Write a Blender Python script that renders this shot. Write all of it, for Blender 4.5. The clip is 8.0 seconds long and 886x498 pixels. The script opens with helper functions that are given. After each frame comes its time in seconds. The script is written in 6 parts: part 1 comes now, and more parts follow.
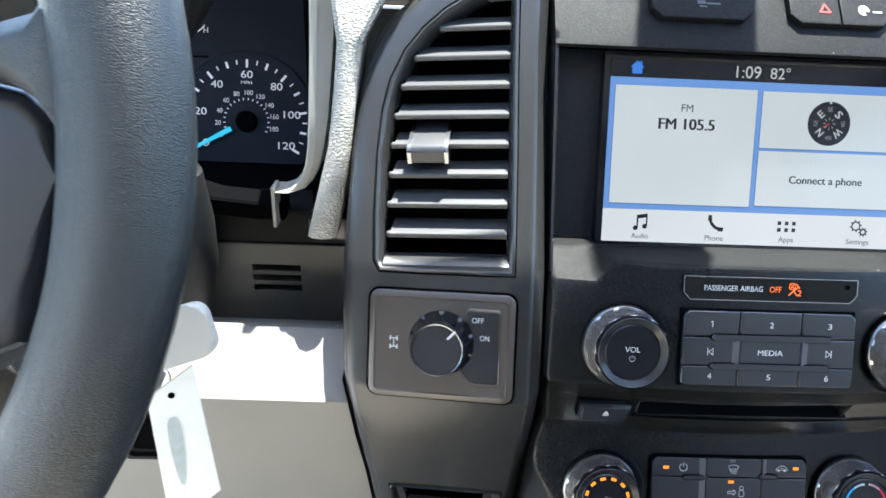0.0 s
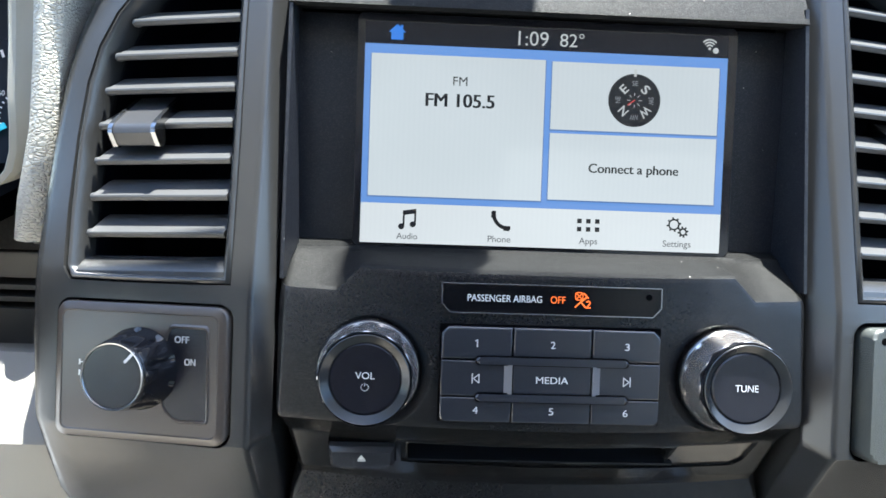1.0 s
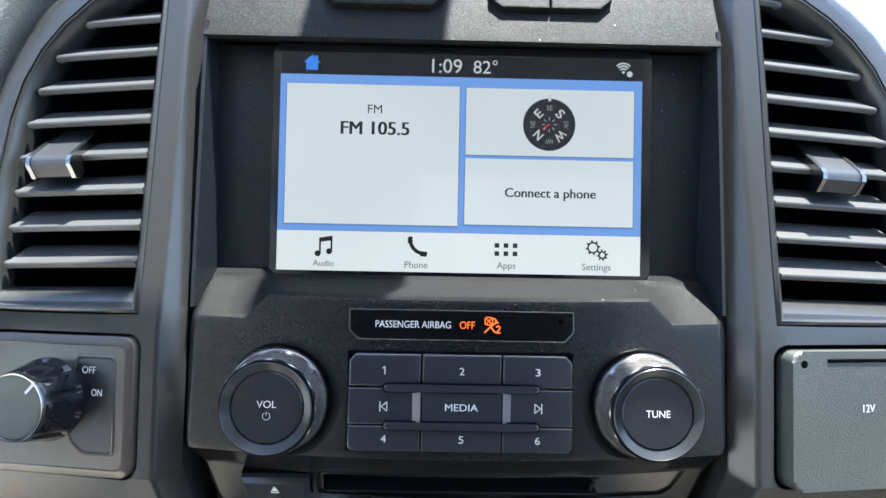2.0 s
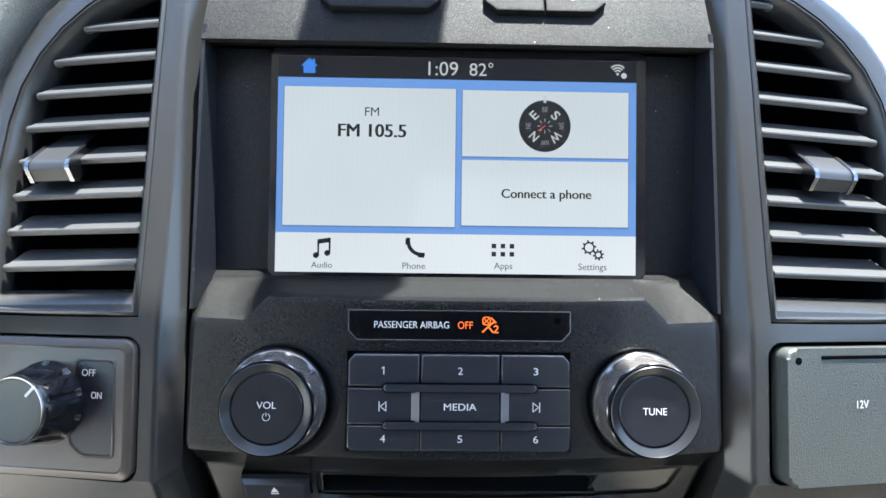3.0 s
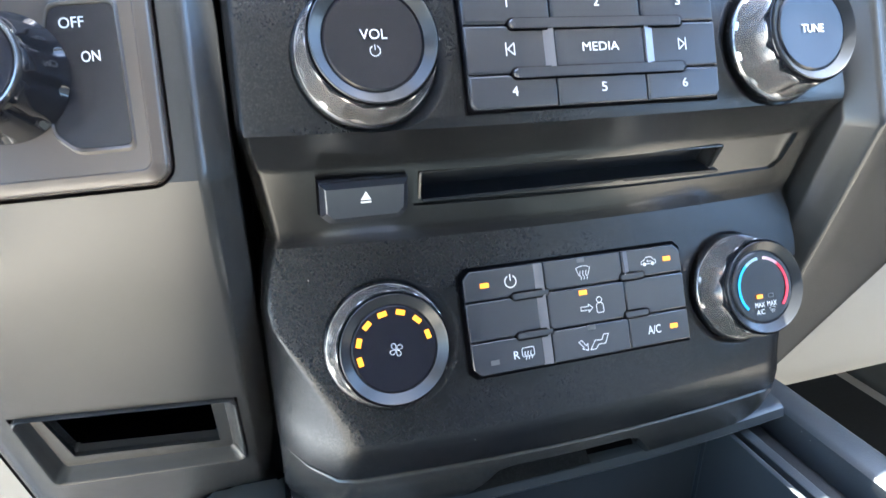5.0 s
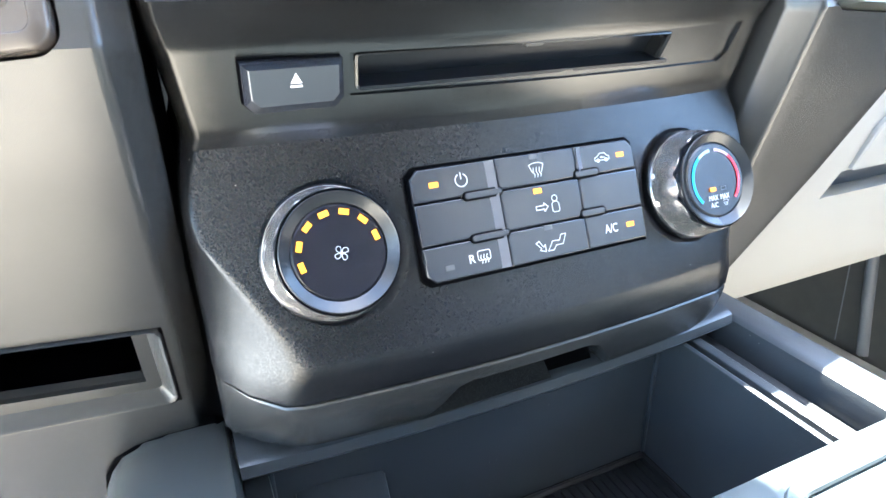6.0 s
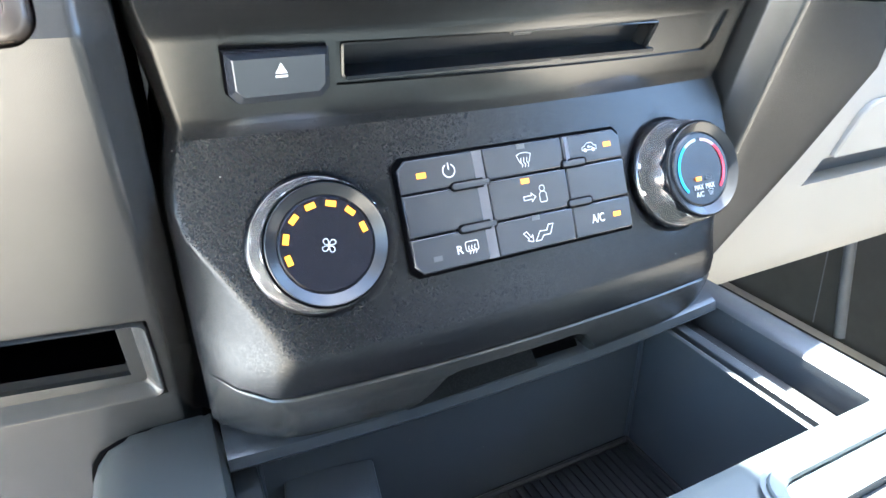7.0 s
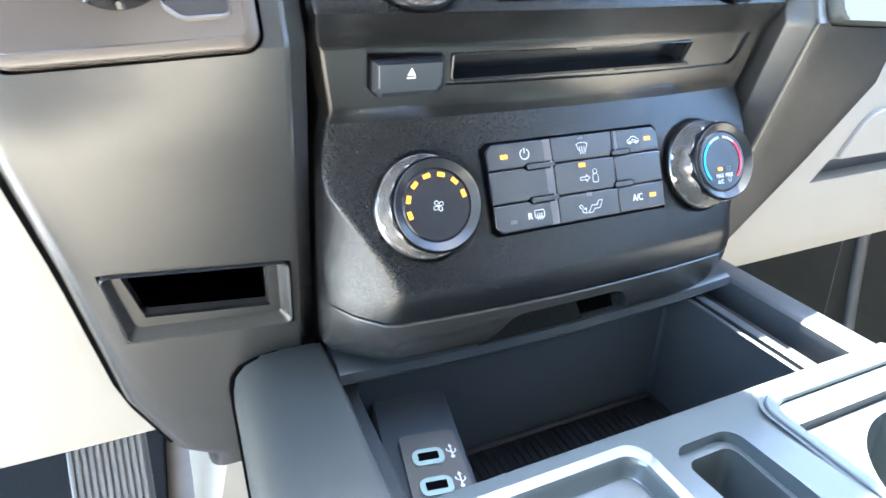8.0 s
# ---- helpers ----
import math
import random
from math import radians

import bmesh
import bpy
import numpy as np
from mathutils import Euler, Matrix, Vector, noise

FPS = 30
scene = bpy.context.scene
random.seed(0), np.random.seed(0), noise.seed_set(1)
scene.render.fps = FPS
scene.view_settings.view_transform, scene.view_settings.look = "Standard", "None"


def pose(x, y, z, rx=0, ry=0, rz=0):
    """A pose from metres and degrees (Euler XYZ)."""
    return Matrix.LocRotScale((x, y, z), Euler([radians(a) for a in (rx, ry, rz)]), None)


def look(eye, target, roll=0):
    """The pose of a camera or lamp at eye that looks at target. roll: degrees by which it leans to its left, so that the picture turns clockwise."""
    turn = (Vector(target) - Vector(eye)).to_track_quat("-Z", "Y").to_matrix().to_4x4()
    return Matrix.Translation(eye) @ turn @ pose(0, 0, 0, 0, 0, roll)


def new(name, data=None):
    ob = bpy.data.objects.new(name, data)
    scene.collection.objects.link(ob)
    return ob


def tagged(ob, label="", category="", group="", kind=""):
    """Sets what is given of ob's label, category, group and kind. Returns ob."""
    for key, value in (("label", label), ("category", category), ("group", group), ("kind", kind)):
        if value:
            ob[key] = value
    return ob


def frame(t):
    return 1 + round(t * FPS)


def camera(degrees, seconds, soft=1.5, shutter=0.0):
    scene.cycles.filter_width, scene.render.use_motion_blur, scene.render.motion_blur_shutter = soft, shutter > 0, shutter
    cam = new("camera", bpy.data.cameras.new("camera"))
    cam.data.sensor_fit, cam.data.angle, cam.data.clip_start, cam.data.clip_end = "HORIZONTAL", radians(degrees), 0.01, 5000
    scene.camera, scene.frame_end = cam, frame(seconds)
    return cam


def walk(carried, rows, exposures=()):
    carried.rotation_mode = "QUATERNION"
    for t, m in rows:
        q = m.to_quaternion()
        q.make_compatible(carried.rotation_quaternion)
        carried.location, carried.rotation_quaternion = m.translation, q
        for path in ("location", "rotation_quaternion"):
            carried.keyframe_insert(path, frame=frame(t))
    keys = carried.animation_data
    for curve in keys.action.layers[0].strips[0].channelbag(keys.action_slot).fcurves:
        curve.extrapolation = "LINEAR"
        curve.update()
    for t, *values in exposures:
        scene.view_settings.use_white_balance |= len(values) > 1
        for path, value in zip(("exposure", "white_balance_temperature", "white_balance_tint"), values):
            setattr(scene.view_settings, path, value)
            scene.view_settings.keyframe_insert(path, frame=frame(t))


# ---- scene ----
cam = camera(72.5, 8.0, shutter=0.12)
PATH = [
    (0, (-0.19169, -0.33722, 0.79442), (-0.15650, 0.56484, 0.36424), 2.742),
    (0.5, (-0.11853, -0.31385, 0.76953), (-0.09020, 0.59839, 0.36085), 3.000),
    (1, (-0.05709, -0.28728, 0.75640), (-0.02280, 0.64059, 0.38506), 2.643),
    (1.5, (-0.02808, -0.28456, 0.75339), (-0.00109, 0.65599, 0.41481), 2.040),
    (2, (-0.01157, -0.28758, 0.75561), (0.00175, 0.65795, 0.43033), 1.375),
    (3.5, (-0.01445, -0.29012, 0.75463), (0.02258, 0.65655, 0.43456), 0.488),
    (4, (-0.04098, -0.28865, 0.73225), (0.05152, 0.64940, 0.39831), 0.166),
    (4.5, (-0.09251, -0.27323, 0.67341), (0.07824, 0.64385, 0.31312), 0.016),
    (5, (-0.11454, -0.25723, 0.62391), (0.15708, 0.62465, 0.23854), -0.371),
    (5.2, (-0.11758, -0.25486, 0.61236), (0.18522, 0.61375, 0.22015), -0.751),
    (6.3, (-0.11836, -0.24758, 0.58981), (0.26095, 0.57151, 0.15945), -0.788),
    (6.5, (-0.11887, -0.24710, 0.59161), (0.26357, 0.56719, 0.15495), -0.736),
    (7, (-0.11839, -0.24704, 0.59286), (0.27024, 0.56042, 0.14903), -0.463),
    (7.5, (-0.12522, -0.25324, 0.59071), (0.25803, 0.55221, 0.13864), -0.012),
    (7.7, (-0.13486, -0.25988, 0.59169), (0.25137, 0.54460, 0.14044), 0.421),
    (8, (-0.16953, -0.29037, 0.60706), (0.19831, 0.52349, 0.15725), 1.047),
]
walk(cam, [(t, look(eye, target, roll)) for t, eye, target, roll in PATH],
     exposures=[(0, 2.85, 6100, 4), (1, 2.9, 6050, 4), (4, 2.92, 6050, 4), (4.5, 3.25, 6300, 4), (5, 4.2, 6000, 4), (6.3, 4.9, 6050, 4), (7, 4.85, 6050, 4), (8, 4.68, 6050, 4)])

# ---- sun, sky and exposure ----
world = bpy.data.worlds.new("sky")
scene.world = world
world.use_nodes = True
wn = world.node_tree
sky = wn.nodes.new("ShaderNodeTexSky")
sky.sky_type = "NISHITA"
sky.sun_disc = False
SUN_TO = Vector((0.15, 0.21, 0.97)).normalized()
sky.sun_elevation = math.asin(SUN_TO.z)
sky.sun_rotation = math.atan2(SUN_TO.x, SUN_TO.y)
wn.links.new(sky.outputs[0], wn.nodes["Background"].inputs[0])
wn.nodes["Background"].inputs[1].default_value = 0.15
sun_data = bpy.data.lights.new("sun", "SUN")
sun_data.energy = 5.0
sun_data.angle = radians(0.55)
sun_data.color = (1.0, 0.95, 0.87)
sun = new("sun", sun_data)
sun.matrix_world = look(Vector((0, 0, 3)), Vector((0, 0, 3)) - SUN_TO)


# ---- materials ----
GLOW = 0.15


def material(name, color, rough=0.5, metal=0.0, vary=0.12, vary_scale=25.0, grain=0.0, grain_scale=2200.0,
             dust=0.0, glow=None, power=1.0, spec=0.5, flake=0.0):
    m = bpy.data.materials.new(name)
    m.use_nodes = True
    nt = m.node_tree
    p = nt.nodes["Principled BSDF"]
    p.inputs["Roughness"].default_value = rough
    p.inputs["Metallic"].default_value = metal
    p.inputs["Specular IOR Level"].default_value = spec
    tc = nt.nodes.new("ShaderNodeTexCoord")
    if vary:
        n = nt.nodes.new("ShaderNodeTexNoise")
        n.inputs["Scale"].default_value = vary_scale
        n.inputs["Detail"].default_value = 5
        nt.links.new(tc.outputs["Object"], n.inputs["Vector"])
        span = nt.nodes.new("ShaderNodeMapRange")
        span.inputs["From Min"].default_value, span.inputs["From Max"].default_value = 0.1, 0.9
        ramp = nt.nodes.new("ShaderNodeMix")
        ramp.data_type = "RGBA"
        lo, hi = [c * (1 - 1.6 * vary) for c in color], [min(1, c * (1 + 1.6 * vary)) for c in color]
        ramp.inputs["A"].default_value, ramp.inputs["B"].default_value = (*lo, 1), (*hi, 1)
        nt.links.new(n.outputs["Fac"], span.inputs["Value"])
        nt.links.new(span.outputs[0], ramp.inputs["Factor"])
        col = ramp.outputs["Result"]
        if rough > 0.4:
            mr = nt.nodes.new("ShaderNodeMapRange")
            mr.inputs["To Min"].default_value = rough * 0.90
            mr.inputs["To Max"].default_value = min(1, rough * 1.10)
            n2 = nt.nodes.new("ShaderNodeTexNoise")
            n2.inputs["Scale"].default_value = vary_scale * 2.7
            n2.inputs["Detail"].default_value = 6
            nt.links.new(tc.outputs["Object"], n2.inputs["Vector"])
            nt.links.new(n2.outputs["Fac"], mr.inputs["Value"])
            nt.links.new(mr.outputs[0], p.inputs["Roughness"])
        if dust:
            v = nt.nodes.new("ShaderNodeTexVoronoi")
            v.inputs["Scale"].default_value = 330
            nt.links.new(tc.outputs["Object"], v.inputs["Vector"])
            sep = nt.nodes.new("ShaderNodeSeparateColor")
            nt.links.new(v.outputs["Color"], sep.inputs[0])
            size = nt.nodes.new("ShaderNodeMath")
            size.operation = "MULTIPLY"
            size.inputs[1].default_value = 0.16 * dust
            nt.links.new(sep.outputs[0], size.inputs[0])
            less = nt.nodes.new("ShaderNodeMath")
            less.operation = "LESS_THAN"
            nt.links.new(v.outputs["Distance"], less.inputs[0])
            nt.links.new(size.outputs[0], less.inputs[1])
            pick = nt.nodes.new("ShaderNodeMath")
            pick.operation = "GREATER_THAN"
            pick.inputs[1].default_value = 0.94
            nt.links.new(sep.outputs[1], pick.inputs[0])
            both = nt.nodes.new("ShaderNodeMath")
            both.operation = "MULTIPLY"
            nt.links.new(less.outputs[0], both.inputs[0])
            nt.links.new(pick.outputs[0], both.inputs[1])
            mix = nt.nodes.new("ShaderNodeMix")
            mix.data_type = "RGBA"
            nt.links.new(both.outputs[0], mix.inputs["Factor"])
            nt.links.new(col, mix.inputs["A"])
            mix.inputs["B"].default_value = (0.34, 0.32, 0.29, 1)
            col = mix.outputs["Result"]
        nt.links.new(col, p.inputs["Base Color"])
    else:
        p.inputs["Base Color"].default_value = (*color, 1)
    if grain:
        g = nt.nodes.new("ShaderNodeTexNoise")
        g.inputs["Scale"].default_value = grain_scale
        g.inputs["Detail"].default_value = 3
        nt.links.new(tc.outputs["Object"], g.inputs["Vector"])
        b = nt.nodes.new("ShaderNodeBump")
        b.inputs["Strength"].default_value = grain
        b.inputs["Distance"].default_value = 0.0004
        nt.links.new(g.outputs["Fac"], b.inputs["Height"])
        nt.links.new(b.outputs[0], p.inputs["Normal"])
    if flake:
        # a fine cast grain whose tiny facets catch the light unevenly
        fv = nt.nodes.new("ShaderNodeTexVoronoi")
        fv.inputs["Scale"].default_value = 2300
        nt.links.new(tc.outputs["Object"], fv.inputs["Vector"])
        fs = nt.nodes.new("ShaderNodeSeparateColor")
        nt.links.new(fv.outputs["Color"], fs.inputs[0])
        fp = nt.nodes.new("ShaderNodeMath")
        fp.operation = "POWER"
        fp.inputs[1].default_value = 3.0
        nt.links.new(fs.outputs[2], fp.inputs[0])
        fm = nt.nodes.new("ShaderNodeMapRange")
        fm.inputs["To Min"].default_value = spec * (1 - 0.5 * flake)
        fm.inputs["To Max"].default_value = min(1.0, spec * (1 + 1.6 * flake))
        nt.links.new(fp.outputs[0], fm.inputs["Value"])
        nt.links.new(fm.outputs[0], p.inputs["Specular IOR Level"])
    if glow:
        p.inputs["Emission Color"].default_value = (*glow, 1)
        p.inputs["Emission Strength"].default_value = power * GLOW
    return m


def leather(name, color, rough, cell, depth, spec=0.5, relief=0.0006, stretch=(1, 1, 1)):
    """Embossed grain of small cells, as on a wheel rim or a padded skin."""
    m = material(name, color, rough, vary=0.08, vary_scale=18, spec=spec)
    nt = m.node_tree
    tc = nt.nodes.new("ShaderNodeTexCoord")
    v = nt.nodes.new("ShaderNodeTexVoronoi")
    v.feature = "DISTANCE_TO_EDGE"
    v.inputs["Scale"].default_value = cell
    wob = nt.nodes.new("ShaderNodeTexNoise")
    wob.inputs["Scale"].default_value = cell * 0.6
    add = nt.nodes.new("ShaderNodeVectorMath")
    add.operation = "MULTIPLY_ADD"
    add.inputs[1].default_value = (0.7 / cell, 0.7 / cell, 0.7 / cell)
    nt.links.new(tc.outputs["Object"], wob.inputs["Vector"])
    nt.links.new(wob.outputs["Color"], add.inputs[0])
    nt.links.new(tc.outputs["Object"], add.inputs[2])
    pull = nt.nodes.new("ShaderNodeVectorMath")
    pull.operation = "MULTIPLY"
    pull.inputs[1].default_value = stretch
    nt.links.new(add.outputs[0], pull.inputs[0])
    nt.links.new(pull.outputs[0], v.inputs["Vector"])
    mr = nt.nodes.new("ShaderNodeMapRange")
    mr.inputs["From Max"].default_value = 0.25
    nt.links.new(v.outputs["Distance"], mr.inputs["Value"])
    b = nt.nodes.new("ShaderNodeBump")
    b.inputs["Strength"].default_value = depth
    b.inputs["Distance"].default_value = relief
    nt.links.new(mr.outputs[0], b.inputs["Height"])
    nt.links.new(b.outputs[0], nt.nodes["Principled BSDF"].inputs["Normal"])
    return m


PANEL = material("black_textured_plastic", (0.0078, 0.0082, 0.0096), 0.27, vary=0.12, grain=0.20, grain_scale=3600, dust=0.4, spec=0.36, flake=0.34)
BANDPL = material("smooth_black_plastic", (0.00784, 0.00784, 0.00784), 0.23, vary=0.10, grain=0.06, grain_scale=3600, spec=0.48)
TRIM = material("dark_grey_satin_plastic", (0.0235, 0.0235, 0.0235), 0.27, vary=0.05, vary_scale=12, grain=0.14, grain_scale=3600)
KNOBFACE = material("black_satin_knob_face", (0.00784, 0.00784, 0.01176), 0.22, spec=0.5, vary=0.10, grain=0.10, grain_scale=3000)
BUTTON = material("black_satin_button", (0.021, 0.023, 0.029), 0.18, spec=0.6, vary=0.04, grain=0.12, grain_scale=3000)
GRAINED = material("coarse_grained_black_plastic", (0.00784, 0.00784, 0.00784), 0.50, vary=0.12, grain=0.6, grain_scale=2400, dust=0.8, spec=0.10, flake=0.6)
SLOTIN = material("blue_black_slot_plastic", (0.006, 0.0075, 0.0105), 0.34, vary=0.1, grain=0.1, spec=0.22)
GLOSS = material("piano_black_plastic", (0.008, 0.008, 0.010), 0.10, vary=0.2)
STRIPBLACK = material("black_lens_strip", (0.004, 0.004, 0.005), 0.12, vary=0.2, spec=0.22)
# near-black for joints, and for shade painted into recesses and the dial tunnel
GAP = material("gap_and_recess_black", (0.0012, 0.0012, 0.0015), 0.8, vary=0.1, spec=0.02)
# far below real plastic: paints in the shade deep in the pocket
POCKET_SHADE = material("pocket_shade_black", (0.0004, 0.0004, 0.0005), 0.9, vary=0.1, spec=0.0)
# navy near-black paints the hazy shade inside the vents
DUCT_SHADE = material("duct_shade_navy", (0.0026, 0.0034, 0.0068), 0.8, vary=0.1, spec=0.02)
SKIRT = material("smoked_metal_skirt", (0.57, 0.535, 0.51), 0.22, metal=0.9, vary=0.06, vary_scale=60)
BRIGHT = material("bright_chrome", (0.24, 0.24, 0.245), 0.24, metal=1.0, vary=0.04)
SATIN = material("satin_grey_ring", (0.14, 0.14, 0.155), 0.30, metal=0.4, vary=0.08)
LIGHT = material("warm_grey_plastic", (0.20, 0.19, 0.173), 0.55, vary=0.05, vary_scale=9, grain=0.35, grain_scale=1500)
BAND = material("pale_satin_bezel", (0.31, 0.29, 0.24), 0.38, vary=0.06, grain=0.15)
PAD = leather("pale_grained_skin", (0.50, 0.47, 0.40), 0.7, 560, 1.0, 0.4, 0.0009, (0.42, 1, 1))
RIM = leather("dark_wheel_leather", (0.00784, 0.01176, 0.0157), 0.37, 1700, 0.30, 0.55)
COVER = leather("grained_cover_plastic", (0.0510, 0.0549, 0.0510), 0.36, 1100, 0.24)
# copy of the grained plastic, lifted and blued for the shaded screen recess
SURROUND = material("shaded_grained_plastic", (0.0105, 0.0115, 0.0150), 0.36, vary=0.05, grain=0.3, grain_scale=2600, dust=0.6, spec=0.30, flake=0.4)
TABGREY = material("grey_tab_plastic", (0.024, 0.024, 0.026), 0.36, vary=0.08)
SLAT = material("grey_vent_slat", (0.050, 0.050, 0.051), 0.40, vary=0.08, grain=0.15)
CONSOLE = material("slate_console_plastic", (0.0353, 0.0392, 0.0431), 0.29, vary=0.06, vary_scale=14, grain=0.25, grain_scale=1700, dust=0.5)
BINGREY = material("dark_slate_bin_plastic", (0.033, 0.039, 0.046), 0.36, vary=0.06, vary_scale=14, grain=0.25, grain_scale=1700, dust=0.4, spec=0.35)
BINMAT = material("black_ribbed_rubber_mat", (0.0039, 0.0041, 0.0047), 0.6, vary=0.2, grain=0.3, spec=0.22)
RAIL = material("slate_rail_plastic", (0.0392, 0.0431, 0.0431), 0.34, vary=0.06, vary_scale=14, grain=0.2, grain_scale=3200, dust=0.5)
TRAYGLOSS = material("polished_grey_deck_plastic", (0.0549, 0.0627, 0.0627), 0.09, spec=0.65, vary=0.012, vary_scale=14)
DECK = material("blue_grey_deck_plastic", (0.060, 0.071, 0.073), 0.24, spec=0.36, vary=0.05, vary_scale=14, grain=0.1, grain_scale=3200, dust=0.3)
LINEGREY = material("bright_edge_line", (0.30, 0.31, 0.33), 0.25, metal=0.8, vary=0.05)
RING = material("dark_satin_ring", (0.018, 0.019, 0.021), 0.25, spec=0.35, vary=0.08)
PEDALGREY = material("grey_pedal_rubber", (0.10, 0.105, 0.115), 0.5, vary=0.15, grain=0.3)
PLATE = material("satin_brown_grey_plate", (0.062, 0.051, 0.044), 0.24, vary=0.05, vary_scale=14, grain=0.08, grain_scale=3600)
RUBBER = material("black_rubber", (0.0039, 0.0039, 0.0045), 0.55, vary=0.2, grain=0.3)
VINYL = material("warm_grey_floor_vinyl", (0.41, 0.38, 0.35), 0.7, vary=0.12, vary_scale=20, grain=0.5, grain_scale=500)
CARPET = material("dark_carpet", (0.013, 0.013, 0.013), 0.95, vary=0.3, vary_scale=300, grain=1.0, grain_scale=700)
LINER = material("grey_headliner", (0.52, 0.50, 0.47), 0.9, vary=0.05, grain=0.3, grain_scale=900)
GROUND = material("pale_concrete", (0.42, 0.41, 0.39), 0.9, vary=0.12, vary_scale=1.5, grain=0.5, grain_scale=60)
DOORTRIM = material("warm_grey_door_trim", (0.36, 0.31, 0.26), 0.6, vary=0.1, grain=0.3)
DARKTRIM = material("charcoal_trim", (0.035, 0.033, 0.029), 0.65, vary=0.15, grain=0.3)
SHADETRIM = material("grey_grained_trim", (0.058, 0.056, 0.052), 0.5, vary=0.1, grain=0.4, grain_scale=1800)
SEAT = material("grey_seat_cloth", (0.56, 0.50, 0.42), 0.9, vary=0.10, grain=0.5, grain_scale=800)
WHITE = material("white_print", (0.54, 0.545, 0.55), 0.5, vary=0.03)
GREYPRINT = material("grey_print", (0.06, 0.06, 0.062), 0.5, vary=0.03)
PAPER = material("white_card", (0.78, 0.78, 0.74), 0.6, vary=0.06, vary_scale=60)
SMEAR = material("grey_smear", (0.42, 0.47, 0.46), 0.6, vary=0.15, vary_scale=200)
KEYSHELL = material("beige_key_shell", (0.46, 0.44, 0.38), 0.5, vary=0.06)
MARK = material("blue_emblem", (0.02, 0.06, 0.26), 0.3, vary=0.05)
METAL = material("brushed_steel", (0.6, 0.6, 0.6), 0.3, metal=1.0, vary=0.06)
USBRING = material("pale_mint_ring", (0.20, 0.27, 0.255), 0.4, vary=0.04)
AMBER = material("lit_amber", (0.25, 0.11, 0.01), 0.4, vary=0, glow=(1.0, 0.27, 0.012), power=1.2)
ORANGE = material("lit_orange", (0.2, 0.05, 0.01), 0.4, vary=0, glow=(1.0, 0.16, 0.02), power=1.2)
CYAN = material("lit_cyan", (0.02, 0.2, 0.3), 0.4, vary=0, glow=(0.05, 0.55, 0.8), power=0.8)
# faint glow added to the arc print so its colours stay bright
BLUEARC = material("blue_arc_glow_print", (0.03, 0.30, 0.55), 0.4, vary=0, glow=(0.03, 0.35, 0.6), power=0.4)
REDARC = material("red_arc_glow_print", (0.50, 0.03, 0.06), 0.4, vary=0, glow=(0.6, 0.03, 0.06), power=0.25)
COLDWHITE = material("pale_blue_print", (0.45, 0.60, 0.66), 0.4, vary=0)
HOTWHITE = material("pale_pink_print", (0.66, 0.45, 0.48), 0.4, vary=0)
HAZARD = material("red_print", (0.6, 0.05, 0.04), 0.4, vary=0.03)
DIALWHITE = material("backlit_dial_white", (0.6, 0.58, 0.58), 0.5, vary=0, glow=(0.8, 0.72, 0.72), power=0.35)
DIAL = material("dial_black", (0.012, 0.014, 0.020), 0.5, vary=0.15, spec=0.12)
UI_TILE = material("display_pale_tile", (0.02, 0.02, 0.02), 0.12, vary=0, spec=0.22, glow=(0.76, 0.79, 0.81), power=0.76)
UI_BLUE = material("display_blue", (0.02, 0.02, 0.02), 0.12, vary=0, spec=0.22, glow=(0.17, 0.34, 0.76), power=0.8)
UI_EDGE = material("display_blue_edge", (0.02, 0.02, 0.02), 0.12, vary=0, spec=0.22, glow=(0.11, 0.20, 0.42), power=0.9)
UI_BAR = material("display_white_bar", (0.02, 0.02, 0.02), 0.12, vary=0, spec=0.22, glow=(0.79, 0.80, 0.81), power=0.80)
UI_DARK = material("display_black", (0.008, 0.008, 0.010), 0.10, vary=0, spec=0.22, glow=(0.006, 0.0065, 0.009), power=1.0)
UI_INK = material("display_ink", (0.01, 0.01, 0.01), 0.12, vary=0, spec=0.22, glow=(0.012, 0.012, 0.014), power=1.0)
UI_GREY = material("display_grey", (0.01, 0.01, 0.01), 0.12, vary=0, spec=0.22, glow=(0.13, 0.13, 0.14), power=1.0)
UI_DIM = material("display_dim_grey", (0.01, 0.01, 0.01), 0.12, vary=0, spec=0.22, glow=(0.30, 0.31, 0.33), power=1.0)
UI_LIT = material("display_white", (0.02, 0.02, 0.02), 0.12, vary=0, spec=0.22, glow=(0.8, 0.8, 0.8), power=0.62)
UI_NIGHT = material("display_night_grey", (0.02, 0.02, 0.02), 0.12, vary=0, spec=0.22, glow=(0.045, 0.05, 0.065), power=1.0)
UI_HOME = material("display_home_blue", (0.02, 0.02, 0.02), 0.12, vary=0, spec=0.22, glow=(0.05, 0.22, 0.75), power=0.9)
UI_RED = material("display_red", (0.02, 0.02, 0.02), 0.12, vary=0, spec=0.22, glow=(0.6, 0.03, 0.03), power=0.8)


